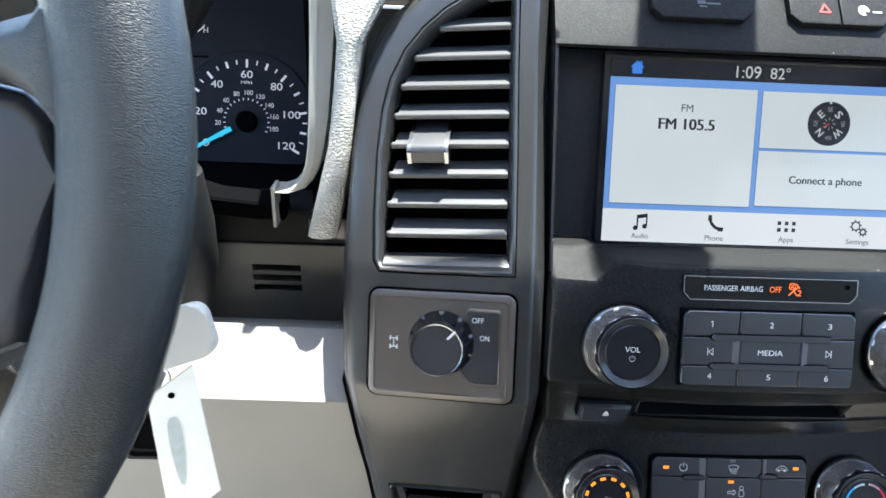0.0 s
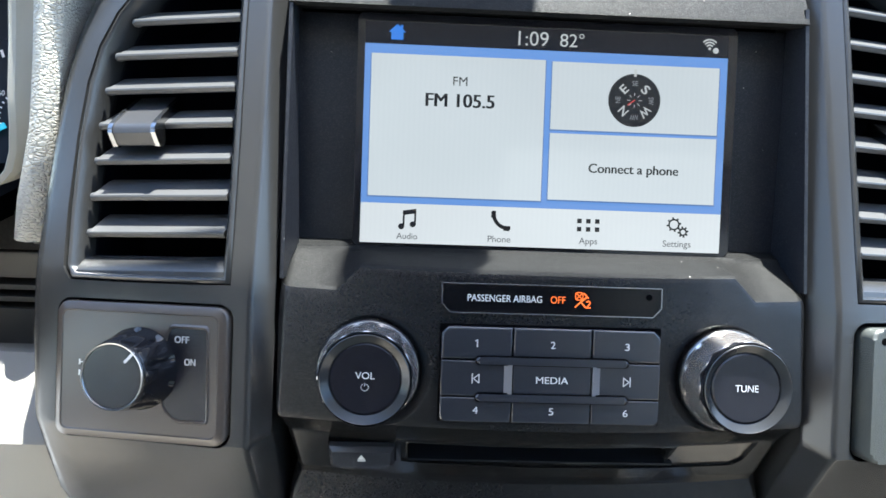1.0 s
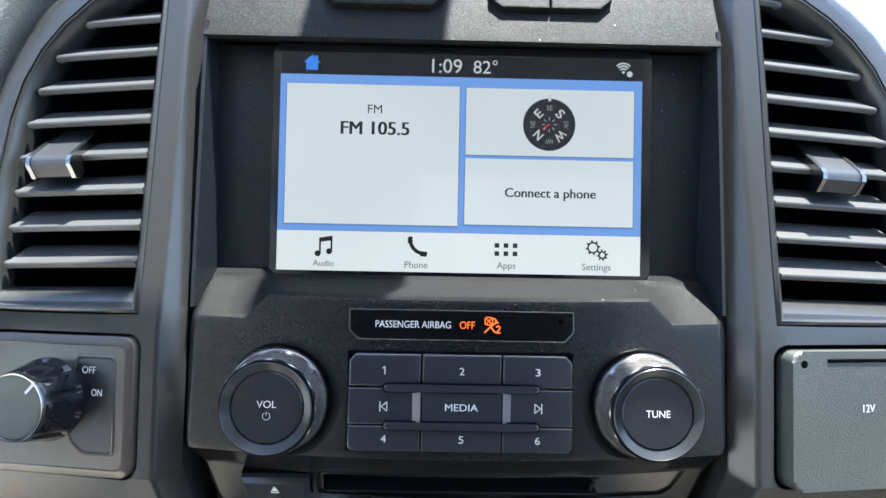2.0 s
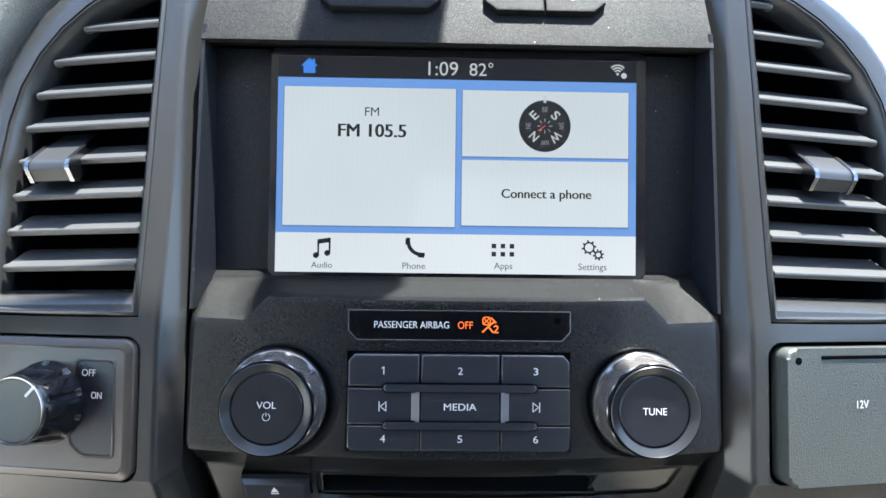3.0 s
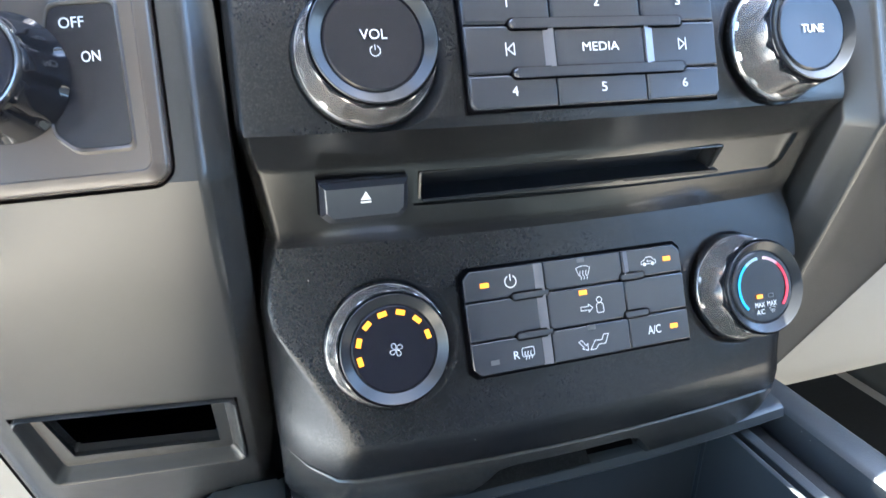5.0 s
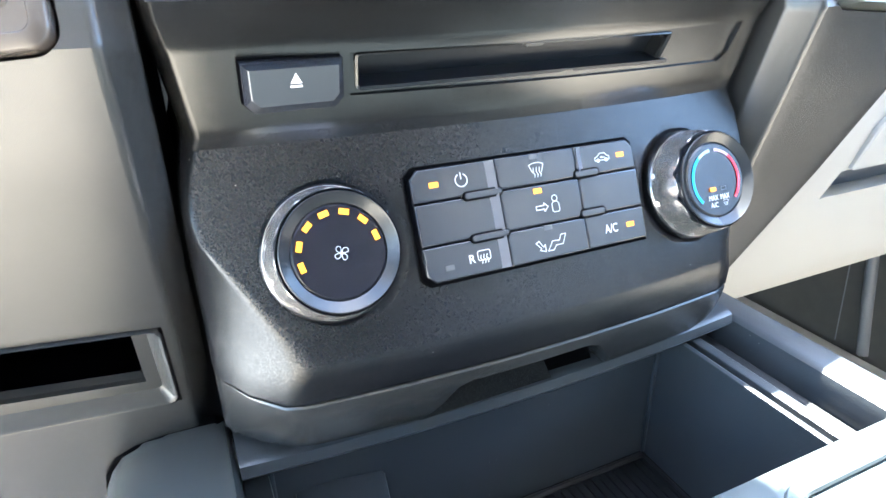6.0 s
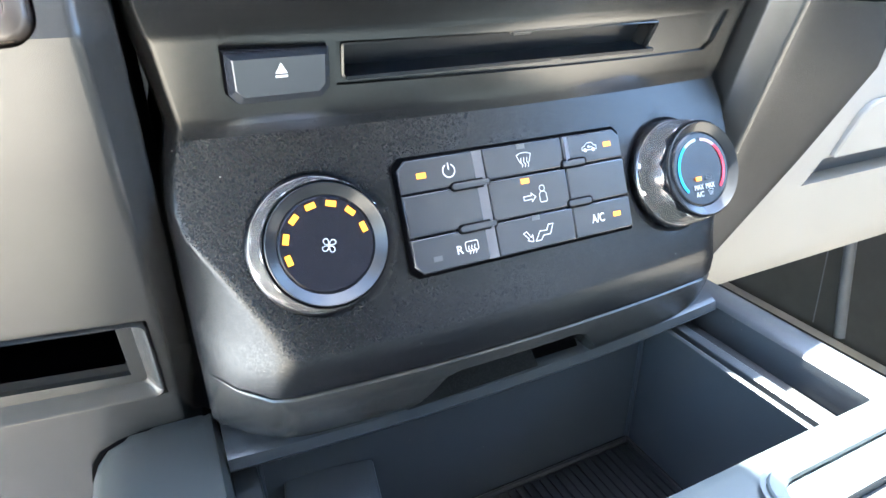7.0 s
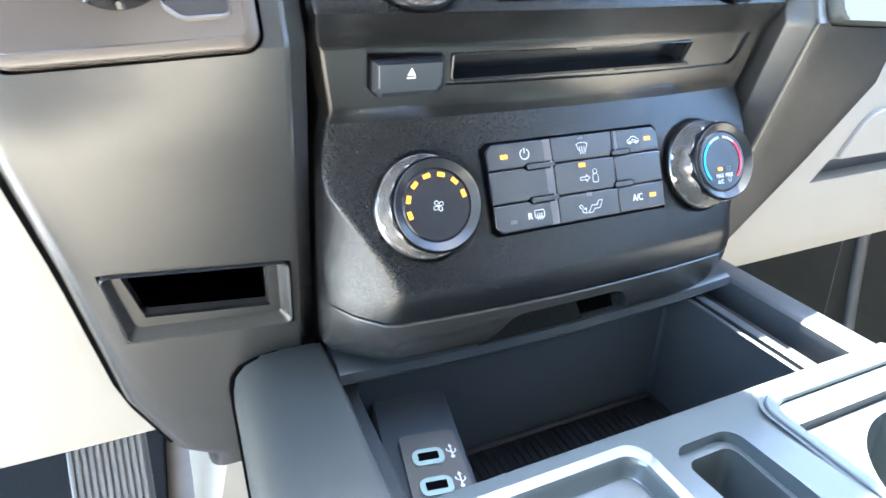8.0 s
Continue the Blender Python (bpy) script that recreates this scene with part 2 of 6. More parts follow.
def uneven_glow(m, base):
    """A backlight that is a little uneven: brighter towards its foot, with faint upright stripes."""
    nt = m.node_tree
    tc = nt.nodes.new("ShaderNodeTexCoord")
    soft = nt.nodes.new("ShaderNodeTexNoise")
    soft.inputs["Scale"].default_value = 14
    soft.inputs["Detail"].default_value = 1
    wave = nt.nodes.new("ShaderNodeTexWave")
    wave.inputs["Scale"].default_value = 130
    wave.inputs["Distortion"].default_value = 2.0
    wave.inputs["Detail"].default_value = 1
    sep = nt.nodes.new("ShaderNodeSeparateXYZ")
    nt.links.new(tc.outputs["Object"], sep.inputs[0])
    for n in (soft, wave):
        nt.links.new(tc.outputs["Object"], n.inputs["Vector"])
    total = None
    for src, k in ((soft.outputs["Fac"], 0.16), (wave.outputs["Fac"], 0.020), (sep.outputs["Y"], -1.4)):
        mul = nt.nodes.new("ShaderNodeMath")
        mul.operation = "MULTIPLY_ADD"
        mul.inputs[1].default_value = k * base
        if total:
            nt.links.new(total, mul.inputs[2])
        else:
            mul.inputs[2].default_value = base * 0.90
        nt.links.new(src, mul.inputs[0])
        total = mul.outputs[0]
    nt.links.new(total, nt.nodes["Principled BSDF"].inputs["Emission Strength"])


uneven_glow(UI_TILE, 0.76 * GLOW)
uneven_glow(UI_BAR, 0.80 * GLOW)


# ---- building helpers ----
def frame_at(x, y, z, tilt):
    """Local axes of a face that leans back by tilt degrees: x across, y up along the face, z out towards the cabin."""
    s, c = math.sin(radians(tilt)), math.cos(radians(tilt))
    return Matrix(((1, 0, 0, x), (0, s, -c, y), (0, c, s, z), (0, 0, 0, 1)))


def shade(me, angle=32):
    bm = bmesh.new()
    bm.from_mesh(me)
    for f in bm.faces:
        f.smooth = True
    for e in bm.edges:
        e.smooth = len(e.link_faces) == 2 and e.calc_face_angle(0) < radians(angle)
    bm.to_mesh(me)
    bm.free()


def part(name, bm, mat, parent=None, label="", angle=32):
    me = bpy.data.meshes.new(name)
    bmesh.ops.recalc_face_normals(bm, faces=bm.faces)
    bm.to_mesh(me)
    bm.free()
    me.materials.append(mat)
    shade(me, angle)
    ob = new(name, me)
    if len(me.polygons) > 6:
        mod = ob.modifiers.new("normals", "WEIGHTED_NORMAL")
        mod.keep_sharp = True
    if parent:
        ob.parent = parent
    return tagged(ob, label)


def thing(name, m, label, category, group="", kind=""):
    ob = new(name)
    ob.empty_display_size = 0.02
    ob.matrix_world = m
    return tagged(ob, label, category, group, kind)


def carve(ob, *cutters):
    """Takes the solids of the cutters, in the object's own axes, out of it."""
    me0 = ob.data
    for cb in cutters:
        bmesh.ops.recalc_face_normals(cb, faces=cb.faces)
        cme = bpy.data.meshes.new("cutter")
        cb.to_mesh(cme)
        cb.free()
        base = bpy.data.objects.new("base", ob.data)
        tool = bpy.data.objects.new("tool", cme)
        scene.collection.objects.link(base)
        scene.collection.objects.link(tool)
        mod = base.modifiers.new("cut", "BOOLEAN")
        mod.operation, mod.solver, mod.object = "DIFFERENCE", "EXACT", tool
        dg = bpy.context.evaluated_depsgraph_get()
        me = bpy.data.meshes.new_from_object(base.evaluated_get(dg))
        bpy.data.objects.remove(base)
        bpy.data.objects.remove(tool)
        bpy.data.meshes.remove(cme)
        ob.data = me
    ob.data.name = me0.name
    shade(ob.data)
    return ob


def rrect(cx, cy, w, h, r, n=5):
    out = []
    for sx, sy, a0 in ((1, 1, 0), (-1, 1, 90), (-1, -1, 180), (1, -1, 270)):
        for i in range(n + 1):
            a = radians(a0 + 90 * i / n)
            out.append((cx + sx * (w / 2 - r) + r * math.cos(a), cy + sy * (h / 2 - r) + r * math.sin(a)))
    return out


def prism(pts, z0, z1, bevel=0.0, seg=2, bm=None, upright=False, taper=0.0):
    """A slab with the outline pts between z0 and z1, its front edges rounded by bevel."""
    own = bmesh.new()
    cx, cy = sum(p[0] for p in pts) / len(pts), sum(p[1] for p in pts) / len(pts)
    lo = [own.verts.new((x, y, z0)) for x, y in pts]
    k = 1 - taper
    hi = [own.verts.new((cx + (x - cx) * k, cy + (y - cy) * k, z1)) for x, y in pts]
    own.faces.new(lo[::-1])
    own.faces.new(hi)
    for i in range(len(pts)):
        j = (i + 1) % len(pts)
        own.faces.new((lo[i], lo[j], hi[j], hi[i]))
    if bevel:
        top = max(z0, z1) if z1 > z0 else min(z0, z1)
        es = [e for e in own.edges if all(abs(v.co.z - top) < 1e-7 for v in e.verts)
              or (upright and abs(e.verts[0].co.z - e.verts[1].co.z) > 1e-6)]
        bmesh.ops.bevel(own, geom=es, offset=bevel, segments=seg, profile=0.5, affect="EDGES", clamp_overlap=True)
    return join(bm, own)


def join(bm, own):
    if bm is None:
        return own
    me = bpy.data.meshes.new("tmp")
    own.to_mesh(me)
    own.free()
    bm.from_mesh(me)
    bpy.data.meshes.remove(me)
    return bm


def box(x0, x1, y0, y1, z0, z1, bevel=0.0, seg=2, bm=None):
    own = bmesh.new()
    bmesh.ops.create_cube(own, size=1.0)
    for v in own.verts:
        v.co = Vector(((x0 + x1) / 2 + v.co.x * (x1 - x0), (y0 + y1) / 2 + v.co.y * (y1 - y0), (z0 + z1) / 2 + v.co.z * (z1 - z0)))
    if bevel:
        bmesh.ops.bevel(own, geom=own.edges[:], offset=bevel, segments=seg, profile=0.5, affect="EDGES", clamp_overlap=True)
    return join(bm, own)


def lathe(profile, n=64, cx=0.0, cy=0.0, flutes=0, depth=0.0, rows=(), facets=0):
    """Turns (radius, height) pairs round the axis; flutes scallop the rows named, facets flatten them."""
    bm = bmesh.new()
    rings = []
    for k, (r, z) in enumerate(profile):
        ring = []
        for i in range(n):
            a = 2 * math.pi * i / n
            rr = r
            if flutes and k in rows:
                rr = r - depth * (0.5 - 0.5 * math.cos(a * flutes)) ** 6
            if facets and k in rows:
                half = math.pi / facets
                rr *= 0.25 + 0.75 * math.cos(half) / math.cos((a % (2 * half)) - half)
            ring.append(bm.verts.new((cx + rr * math.cos(a), cy + rr * math.sin(a), z)))
        rings.append(ring)
    for a, b in zip(rings, rings[1:]):
        for i in range(n):
            j = (i + 1) % n
            bm.faces.new((a[i], a[j], b[j], b[i]))
    bm.faces.new(rings[0][::-1])
    bm.faces.new(rings[-1])
    return bm


def loft(loops, caps=True):
    """A skin through closed loops of equally many points."""
    bm = bmesh.new()
    vs = [[bm.verts.new(p) for p in loop] for loop in loops]
    n = len(vs[0])
    for a, b in zip(vs, vs[1:]):
        for i in range(n):
            j = (i + 1) % n
            bm.faces.new((a[i], a[j], b[j], b[i]))
    if caps:
        bm.faces.new(vs[0][::-1])
        bm.faces.new(vs[-1])
    return bm


def sweep(path, r, n=12, closed=False, squash=1.0):
    """A tube of radius r (or one radius a point) along a path."""
    bm = bmesh.new()
    rings = []
    m = len(path)
    up = Vector((0.13, 0.31, 0.94))
    for k, p in enumerate(path):
        p = Vector(p)
        a = Vector(path[(k - 1) % m] if closed or k else path[0])
        b = Vector(path[(k + 1) % m] if closed or k < m - 1 else path[-1])
        t = (b - a).normalized()
        s = t.cross(up).normalized()
        q = s.cross(t)
        rad = r[k] if isinstance(r, (list, tuple)) else r
        rings.append([bm.verts.new(p + s * rad * math.cos(2 * math.pi * i / n) + q * rad * squash * math.sin(2 * math.pi * i / n)) for i in range(n)])
    pairs = list(zip(rings, rings[1:])) + ([(rings[-1], rings[0])] if closed else [])
    for x, y in pairs:
        for i in range(n):
            j = (i + 1) % n
            bm.faces.new((x[i], x[j], y[j], y[i]))
    if not closed:
        bm.faces.new(rings[0][::-1])
        bm.faces.new(rings[-1])
    return bm


def flat(polys, z, bm=None):
    """Flat printed shapes at height z."""
    bm = bm or bmesh.new()
    for pts in polys:
        bm.faces.new([bm.verts.new((x, y, z)) for x, y in pts])
    return bm


def arc(cx, cy, r, a0, a1, n=16):
    return [(cx + r * math.cos(radians(a0 + (a1 - a0) * i / n)), cy + r * math.sin(radians(a0 + (a1 - a0) * i / n))) for i in range(n + 1)]


def disc(cx, cy, r, n=40):
    return arc(cx, cy, r, 0, 360 - 360 / n, n - 1)


def stroke(pts, w, closed=False):
    """Short quads that follow a line of width w."""
    out = []
    m = len(pts)
    for i in range(m if closed else m - 1):
        (x0, y0), (x1, y1) = pts[i], pts[(i + 1) % m]
        l = math.hypot(x1 - x0, y1 - y0)
        if l < 1e-9:
            continue
        nx, ny = -(y1 - y0) / l * w / 2, (x1 - x0) / l * w / 2
        ex, ey = (x1 - x0) / l * w * 0.35, (y1 - y0) / l * w * 0.35
        out.append([(x0 - ex + nx, y0 - ey + ny), (x0 - ex - nx, y0 - ey - ny), (x1 + ex - nx, y1 + ey - ny), (x1 + ex + nx, y1 + ey + ny)])
    return out


def scaled(polys, s, cx, cy, turn=0.0):
    c, n = math.cos(radians(turn)), math.sin(radians(turn))
    return [[(cx + s * (x * c - y * n), cy + s * (x * n + y * c)) for x, y in p] for p in polys]


def lettering(body, width, cx, cy, z, mat, parent, bold=0.0, turn=0.0, height=0.0):
    """Printed words of the given width, centred on (cx, cy)."""
    cu = bpy.data.curves.new("lettering", "FONT")
    cu.body, cu.size, cu.align_x, cu.align_y = body, 1.0, "CENTER", "CENTER"
    cu.resolution_u = 4
    ob = bpy.data.objects.new("lettering", cu)
    scene.collection.objects.link(ob)
    dg = bpy.context.evaluated_depsgraph_get()
    me = bpy.data.meshes.new_from_object(ob.evaluated_get(dg))
    bpy.data.objects.remove(ob)
    bm = bmesh.new()
    bm.from_mesh(me)
    bpy.data.meshes.remove(me)
    xs, ys = [v.co.x for v in bm.verts], [v.co.y for v in bm.verts]
    mx, my, w, h = (min(xs) + max(xs)) / 2, (min(ys) + max(ys)) / 2, max(xs) - min(xs), max(ys) - min(ys)
    kx = width / w
    ky = height / h if height else kx
    c, s = math.cos(radians(turn)), math.sin(radians(turn))
    for v in bm.verts:
        x, y = (v.co.x - mx) * kx, (v.co.y - my) * ky
        v.co = Vector((cx + x * c - y * s, cy + x * s + y * c, z))
    if bold:
        src = bpy.data.meshes.new("tmp")
        bm.to_mesh(src)
        for dx, dz in ((bold, 0.00001), (-bold, -0.00001)):
            src2 = src.copy()
            src2.transform(Matrix.Translation((dx * ky * 1.2, 0, dz)))
            bm.from_mesh(src2)
            bpy.data.meshes.remove(src2)
        bpy.data.meshes.remove(src)
    return part("lettering", bm, mat, parent)


def mirror_x(bm):
    for v in bm.verts:
        v.co.x = -v.co.x
    return bm


def rounded(pts, r, n=4):
    """The outline pts with each corner turned into an arc of about r."""
    out = []
    m = len(pts)
    for i in range(m):
        a, b, c = Vector(pts[i - 1]), Vector(pts[i]), Vector(pts[(i + 1) % m])
        p, q = b + (a - b).normalized() * r, b + (c - b).normalized() * r
        for k in range(n + 1):
            f = k / n
            w = (1 - f) ** 2 * p + 2 * f * (1 - f) * b + f * f * q
            out.append((w.x, w.y))
    return out


# ---- the cab around ----
def cab():
    g = "cab shell"
    part_of = lambda name, bm, mat, label, cat: tagged(part(name, bm, mat), label, cat, g, "structure")
    part_of("floor", box(-0.84, 0.84, -1.26, 0.86, -0.06, 0.0), VINYL, "warm grey vinyl cab floor under the dashboard", "floor")
    part_of("floor_sheet", box(-0.83, -0.255, 0.06, 0.79, 0.001, 0.014, 0.004), CARPET, "dark sheet on the driver's footwell floor", "floor mat")
    # unseen dark sheet added to dim what the passenger's column mirrors
    part_of("floor_sheet", box(0.20, 0.80, -0.40, 0.70, 0.001, 0.014, 0.004), CARPET, "unseen dark sheet added to dim the column's reflections", "floor mat")
    part_of("wall_front", box(-0.84, 0.84, 0.80, 0.86, 0.0, 0.715), CARPET, "dark firewall behind the footwells", "wall")
    # unseen wall, its tone and opening set by what glossy parts mirror
    bm = box(-0.84, 0.84, -1.26, -1.20, 0.0, 0.80)
    box(-0.45, 0.84, -1.26, -1.20, 0.80, 1.36, bm=bm)
    box(-0.84, -0.45, -1.26, -1.20, 1.27, 1.36, bm=bm)
    part_of("wall_rear", bm, DARKTRIM, "unseen dark rear cab wall, opened to mirror some sky", "wall")
    # unseen roof, its front edge set by how far sun should reach
    roof = [(-1.26, 1.30), (-0.62, 1.30), (-0.50, 1.285), (-0.40, 1.255), (-0.345, 1.230), (-0.345, 1.250), (-0.40, 1.29), (-0.50, 1.335), (-0.62, 1.36), (-1.26, 1.36)]
    part_of("ceiling", loft([[(x, y, z) for y, z in roof] for x in (-0.84, -0.42, 0.0, 0.42, 0.84)]), LINER, "unseen grey cloth headliner over the seats up to the windscreen", "ceiling")
    # driver's side left open to let daylight in; passenger's side open above its sill
    bm = box(-0.90, -0.84, -1.26, -0.84, 0.0, 0.78)
    box(-0.90, -0.84, -0.84, -0.78, 0.0, 1.36, bm=bm)
    box(-0.90, -0.84, -1.26, -0.84, 1.25, 1.36, bm=bm)
    box(-0.90, -0.84, 0.45, 0.86, 0.0, 0.84, bm=bm)
    box(-0.90, -0.84, -0.78, -0.34, 1.23, 1.36, bm=bm)
    part_of("wall_west", bm, DOORTRIM, "unseen grey cab side left open for daylight", "wall")
    bm = box(0.84, 0.90, -0.84, 0.86, 0.0, 0.74)
    box(0.84, 0.90, -1.26, -0.84, 0.0, 0.52, bm=bm)
    box(0.84, 0.90, -0.84, -0.78, 0.74, 1.36, bm=bm)
    box(0.84, 0.90, -1.26, -0.84, 1.25, 1.36, bm=bm)
    box(0.84, 0.90, -0.78, -0.34, 1.23, 1.36, bm=bm)
    part_of("wall_east", bm, DARKTRIM, "grey door wall with a window opening above", "wall")
    # a wide bead paints the footwell's light streak, a thin one a pale line
    part_of("trim", sweep([(0.840, 0.262, 0.30), (0.838, 0.249, 0.18), (0.838, 0.236, 0.10), (0.839, 0.220, 0.01)], 0.009, 12), PEDALGREY, "pale bead standing for a streak of light in the footwell", "trim")
    part_of("trim", sweep([(0.8405, 0.292, 0.30), (0.8405, 0.268, 0.01)], 0.0012, 8), PEDALGREY, "thin pale bead on the dark side wall", "trim")
    bm = box(-60, 60, -60, 60, -0.95, -0.90)
    part_of("ground", bm, GROUND, "sunlit pale concrete yard around the cab", "ground")
    for x0, x1 in ((-0.84, -0.79), (0.79, 0.84)):
        part_of("windscreen_pillar", loft([[(x0, 0.83, 0.78), (x1, 0.83, 0.78), (x1, 0.76, 0.78), (x0, 0.76, 0.78)],
                                           [(x0, -0.27, 1.25), (x1, -0.27, 1.25), (x1, -0.35, 1.235), (x0, -0.35, 1.235)]]),
                LINER, "grey windscreen pillar trim", "pillar")
    # unseen seats close the cab, placed and toned for what glossy parts mirror
    for x0, x1, y1, mat, label in ((-0.70, -0.22, -0.57, SEAT, "unseen warm grey seat back that bounces light forward"), (0.24, 0.70, -0.70, SEAT, "unseen warm grey seat back that bounces light forward"), (-0.22, 0.22, -0.95, CARPET, "unseen charcoal block that keeps the stack's reflections dark")):
        part_of("unseen_seats", box(x0, x1, y1 - 0.17, y1, 0.39, 0.94, 0.05), mat, label, "seat")
    for x0, x1, y0, top in ((0.20, 0.78, -0.46, 0.38), (-0.78, -0.20, -0.31, 0.38), (-0.19, 0.19, -0.50, 0.43)):
        side = [(y0, 0.0), (y0, top - 0.20), (y0 - 0.02, top - 0.12), (y0 - 0.07, top - 0.03), (y0 - 0.13, top), (-0.95, top - 0.02), (-0.95, 0.0)]
        part_of("unseen_seats", loft([[(x, y, z) for y, z in side] for x in (x0, x1)]), SEAT, "unseen warm grey seat cushion that bounces sunlight forward", "seat")
    # unseen boards added to block sun from the console and lower vent slats
    bm = box(-0.22, 0.16, -0.05, 0.075, 1.195, 1.21, 0.004)
    box(-0.22, -0.06, 0.0752, 0.087, 1.195, 1.21, 0.004, bm=bm)
    box(-0.80, -0.2202, 0.07, 0.08, 1.197, 1.208, bm=bm)
    part_of("shade_boards", bm, LINER, "unseen boards added to shade the console and lower vent slats", "sun visor")
    # unseen box, sized to cast the dark patch on brow and ledge
    part_of("shade_box", box(-0.005, 0.058, 0.075, 0.150, 1.175, 1.235, 0.012), DARKTRIM, "unseen dark box added to shade the brow and ledge", "mirror")


cab()


def dash_body():
    # padded top, from the stack back to the windscreen
    rows = []
    for y, z in ((0.085, 0.630), (0.090, 0.700), (0.105, 0.728), (0.14, 0.747), (0.30, 0.760), (0.62, 0.740), (0.80, 0.72)):
        rows.append([(x, y, z) for x in np.linspace(0.183, 0.83, 9)] + [(0.83, y, 0.62), (0.183, y, 0.62)])
    tagged(part("dashboard_top", loft(rows), PAD), "pale grained dashboard pad under the windscreen", "dashboard", kind="structure")
    rows = []
    for y, z in ((0.085, 0.800), (0.10, 0.806), (0.30, 0.790), (0.62, 0.745), (0.80, 0.72)):
        rows.append([(x, y, z) for x in np.linspace(-0.205, 0.183, 9)] + [(0.183, y, 0.60), (-0.205, y, 0.60)])
    tagged(part("dashboard_top", loft(rows), PANEL), "dark grained dashboard top behind the centre stack", "dashboard", kind="structure")
    rows = []
    for y, z in ((0.10, 0.845), (0.16, 0.86), (0.30, 0.83), (0.62, 0.745), (0.80, 0.72)):
        rows.append([(x, y, z) for x in np.linspace(-0.83, -0.205, 9)] + [(-0.205, y, 0.815), (-0.83, y, 0.815)])
    tagged(part("dashboard_top", loft(rows), PAD), "pale grained hood over the instruments", "dashboard", kind="structure")
    # padded strip between instruments and vent
    loops = []
    for z, xl, xr, y in ((0.640, -0.2610, -0.2435, -0.004), (0.66, -0.2560, -0.2400, -0.003), (0.694, -0.2480, -0.2347, 0.005),
                         (0.725, -0.2450, -0.2318, 0.0135), (0.75, -0.2435, -0.2295, 0.0205), (0.772, -0.2470, -0.2180, 0.027),
                         (0.79, -0.254, -0.203, 0.038), (0.805, -0.265, -0.18, 0.062), (0.83, -0.30, -0.15, 0.11)):
        xm = (xl + xr) / 2
        loops.append([(xl, y + 0.02, z), (xl, y + 0.003, z), (xl + 0.003, y, z), (xm, y - 0.0015, z), (xr - 0.003, y, z), (xr, y + 0.003, z), (xr, y + 0.05, z), (xl, y + 0.05, z)])
    tagged(part("dashboard_pad", loft(loops), PAD), "pale grained padded strip beside the instrument cluster", "dashboard trim", kind="structure")
    # knee panels and glovebox side
    loops = []
    for y, z in ((0.030, 0.560), (0.000, 0.5740), (-0.0070, 0.5795), (-0.0110, 0.5800), (-0.044, 0.5565), (-0.048, 0.5520), (-0.0470, 0.5480), (-0.043, 0.528), (-0.030, 0.473), (-0.020, 0.4395), (-0.010, 0.3965), (-0.006, 0.3735), (0.006, 0.3635)):
        xr = -0.205 if z > 0.44 else -0.165
        loops.append([(xr, y, z), (-0.24, y, z), (-0.40, y + 0.002, z), (-0.60, y + 0.006, z), (-0.83, y + 0.02, z), (-0.83, 0.10, z), (xr, 0.10, z)])
    tagged(part("knee_panel", loft(loops), LIGHT), "warm grey knee panel below the steering column", "dashboard panel", kind="structure")
    bm = box(-0.350, -0.236, 0.030, 0.07, 0.535, 0.6195, 0.002)
    ob = tagged(part("lower_trim", bm, SHADETRIM), "dark trim panel with three small vent slots", "dashboard trim", kind="structure")
    carve(ob, *[box(-0.3062, -0.2735, 0.02, 0.06, z, z + 0.0048) for z in (0.5835, 0.5912, 0.5988)])
    bm = box(-0.345, -0.236, 0.028, 0.07, 0.6205, 0.6445, 0.003)
    tagged(part("lower_trim", bm, GRAINED), "dark trim panel under the instrument cluster", "dashboard trim", kind="structure")


dash_body()

dc = thing("socket_box", pose(-0.360, -0.044, 0.5255), "small black plastic socket box on the knee panel", "socket box")
part("shell", loft([[(x, y, z) for x, z in rrect(0, 0, 0.026 - g, 0.041 - g, 0.003, 4)] for g, y in ((0.0, 0.010), (0.0, -0.0050), (0.0016, -0.0062), (0.0060, -0.0060), (0.0070, -0.0030))]), GRAINED, dc)
part("mouth", loft([[(x, y, z) for x, z in rrect(0, 0, 0.014, 0.028, 0.002, 4)] for y in (-0.0025, -0.0034)]), GAP, dc, "black socket opening")


def glovebox():
    t = thing("glovebox", pose(0.2, 0.0, 0.37), "pale warm grey glovebox under the dashboard, sunlit", "glovebox")
    loops = []
    for y, z in ((0.020, 0.250), (0.004, 0.235), (-0.014, 0.205), (-0.020, 0.160), (-0.022, 0.09), (-0.020, 0.040), (-0.012, 0.022), (0.004, 0.016)):
        loops.append([(-0.080, y + 0.006, z), (-0.02, y, z), (0.30, y, z), (0.62, y + 0.01, z), (0.62, 0.10, z), (-0.080, 0.10, z)])
    body = part("door", loft(loops), LIGHT, t)
    strip = [(0.0410, 0.0873), (0.0565, 0.1030), (0.40, 0.1030), (0.40, 0.0873)]
    carve(body, loft([[(x, -0.05, z) for x, z in strip], [(x, -0.006, z) for x, z in strip]]))
    part("pull_recess", loft([[(x, -0.008, z) for x, z in strip], [(x, 0.0, z) for x, z in strip]]), CONSOLE, t, "slate grey pull recess")
    lip = [(0.0620, 0.1045), (0.0720, 0.1190), (0.0790, 0.1285), (0.0860, 0.1340), (0.0950, 0.1368), (0.40, 0.1375), (0.40, 0.1045)]
    loft_rows = [[(x + 0.001 * k, y, z - 0.0008 * k) for x, z in lip] for y, k in ((-0.015, 0), (-0.0238, 0), (-0.0246, 1))]
    part("handle", loft(loft_rows), LIGHT, t, "raised pull handle with a rounded corner")


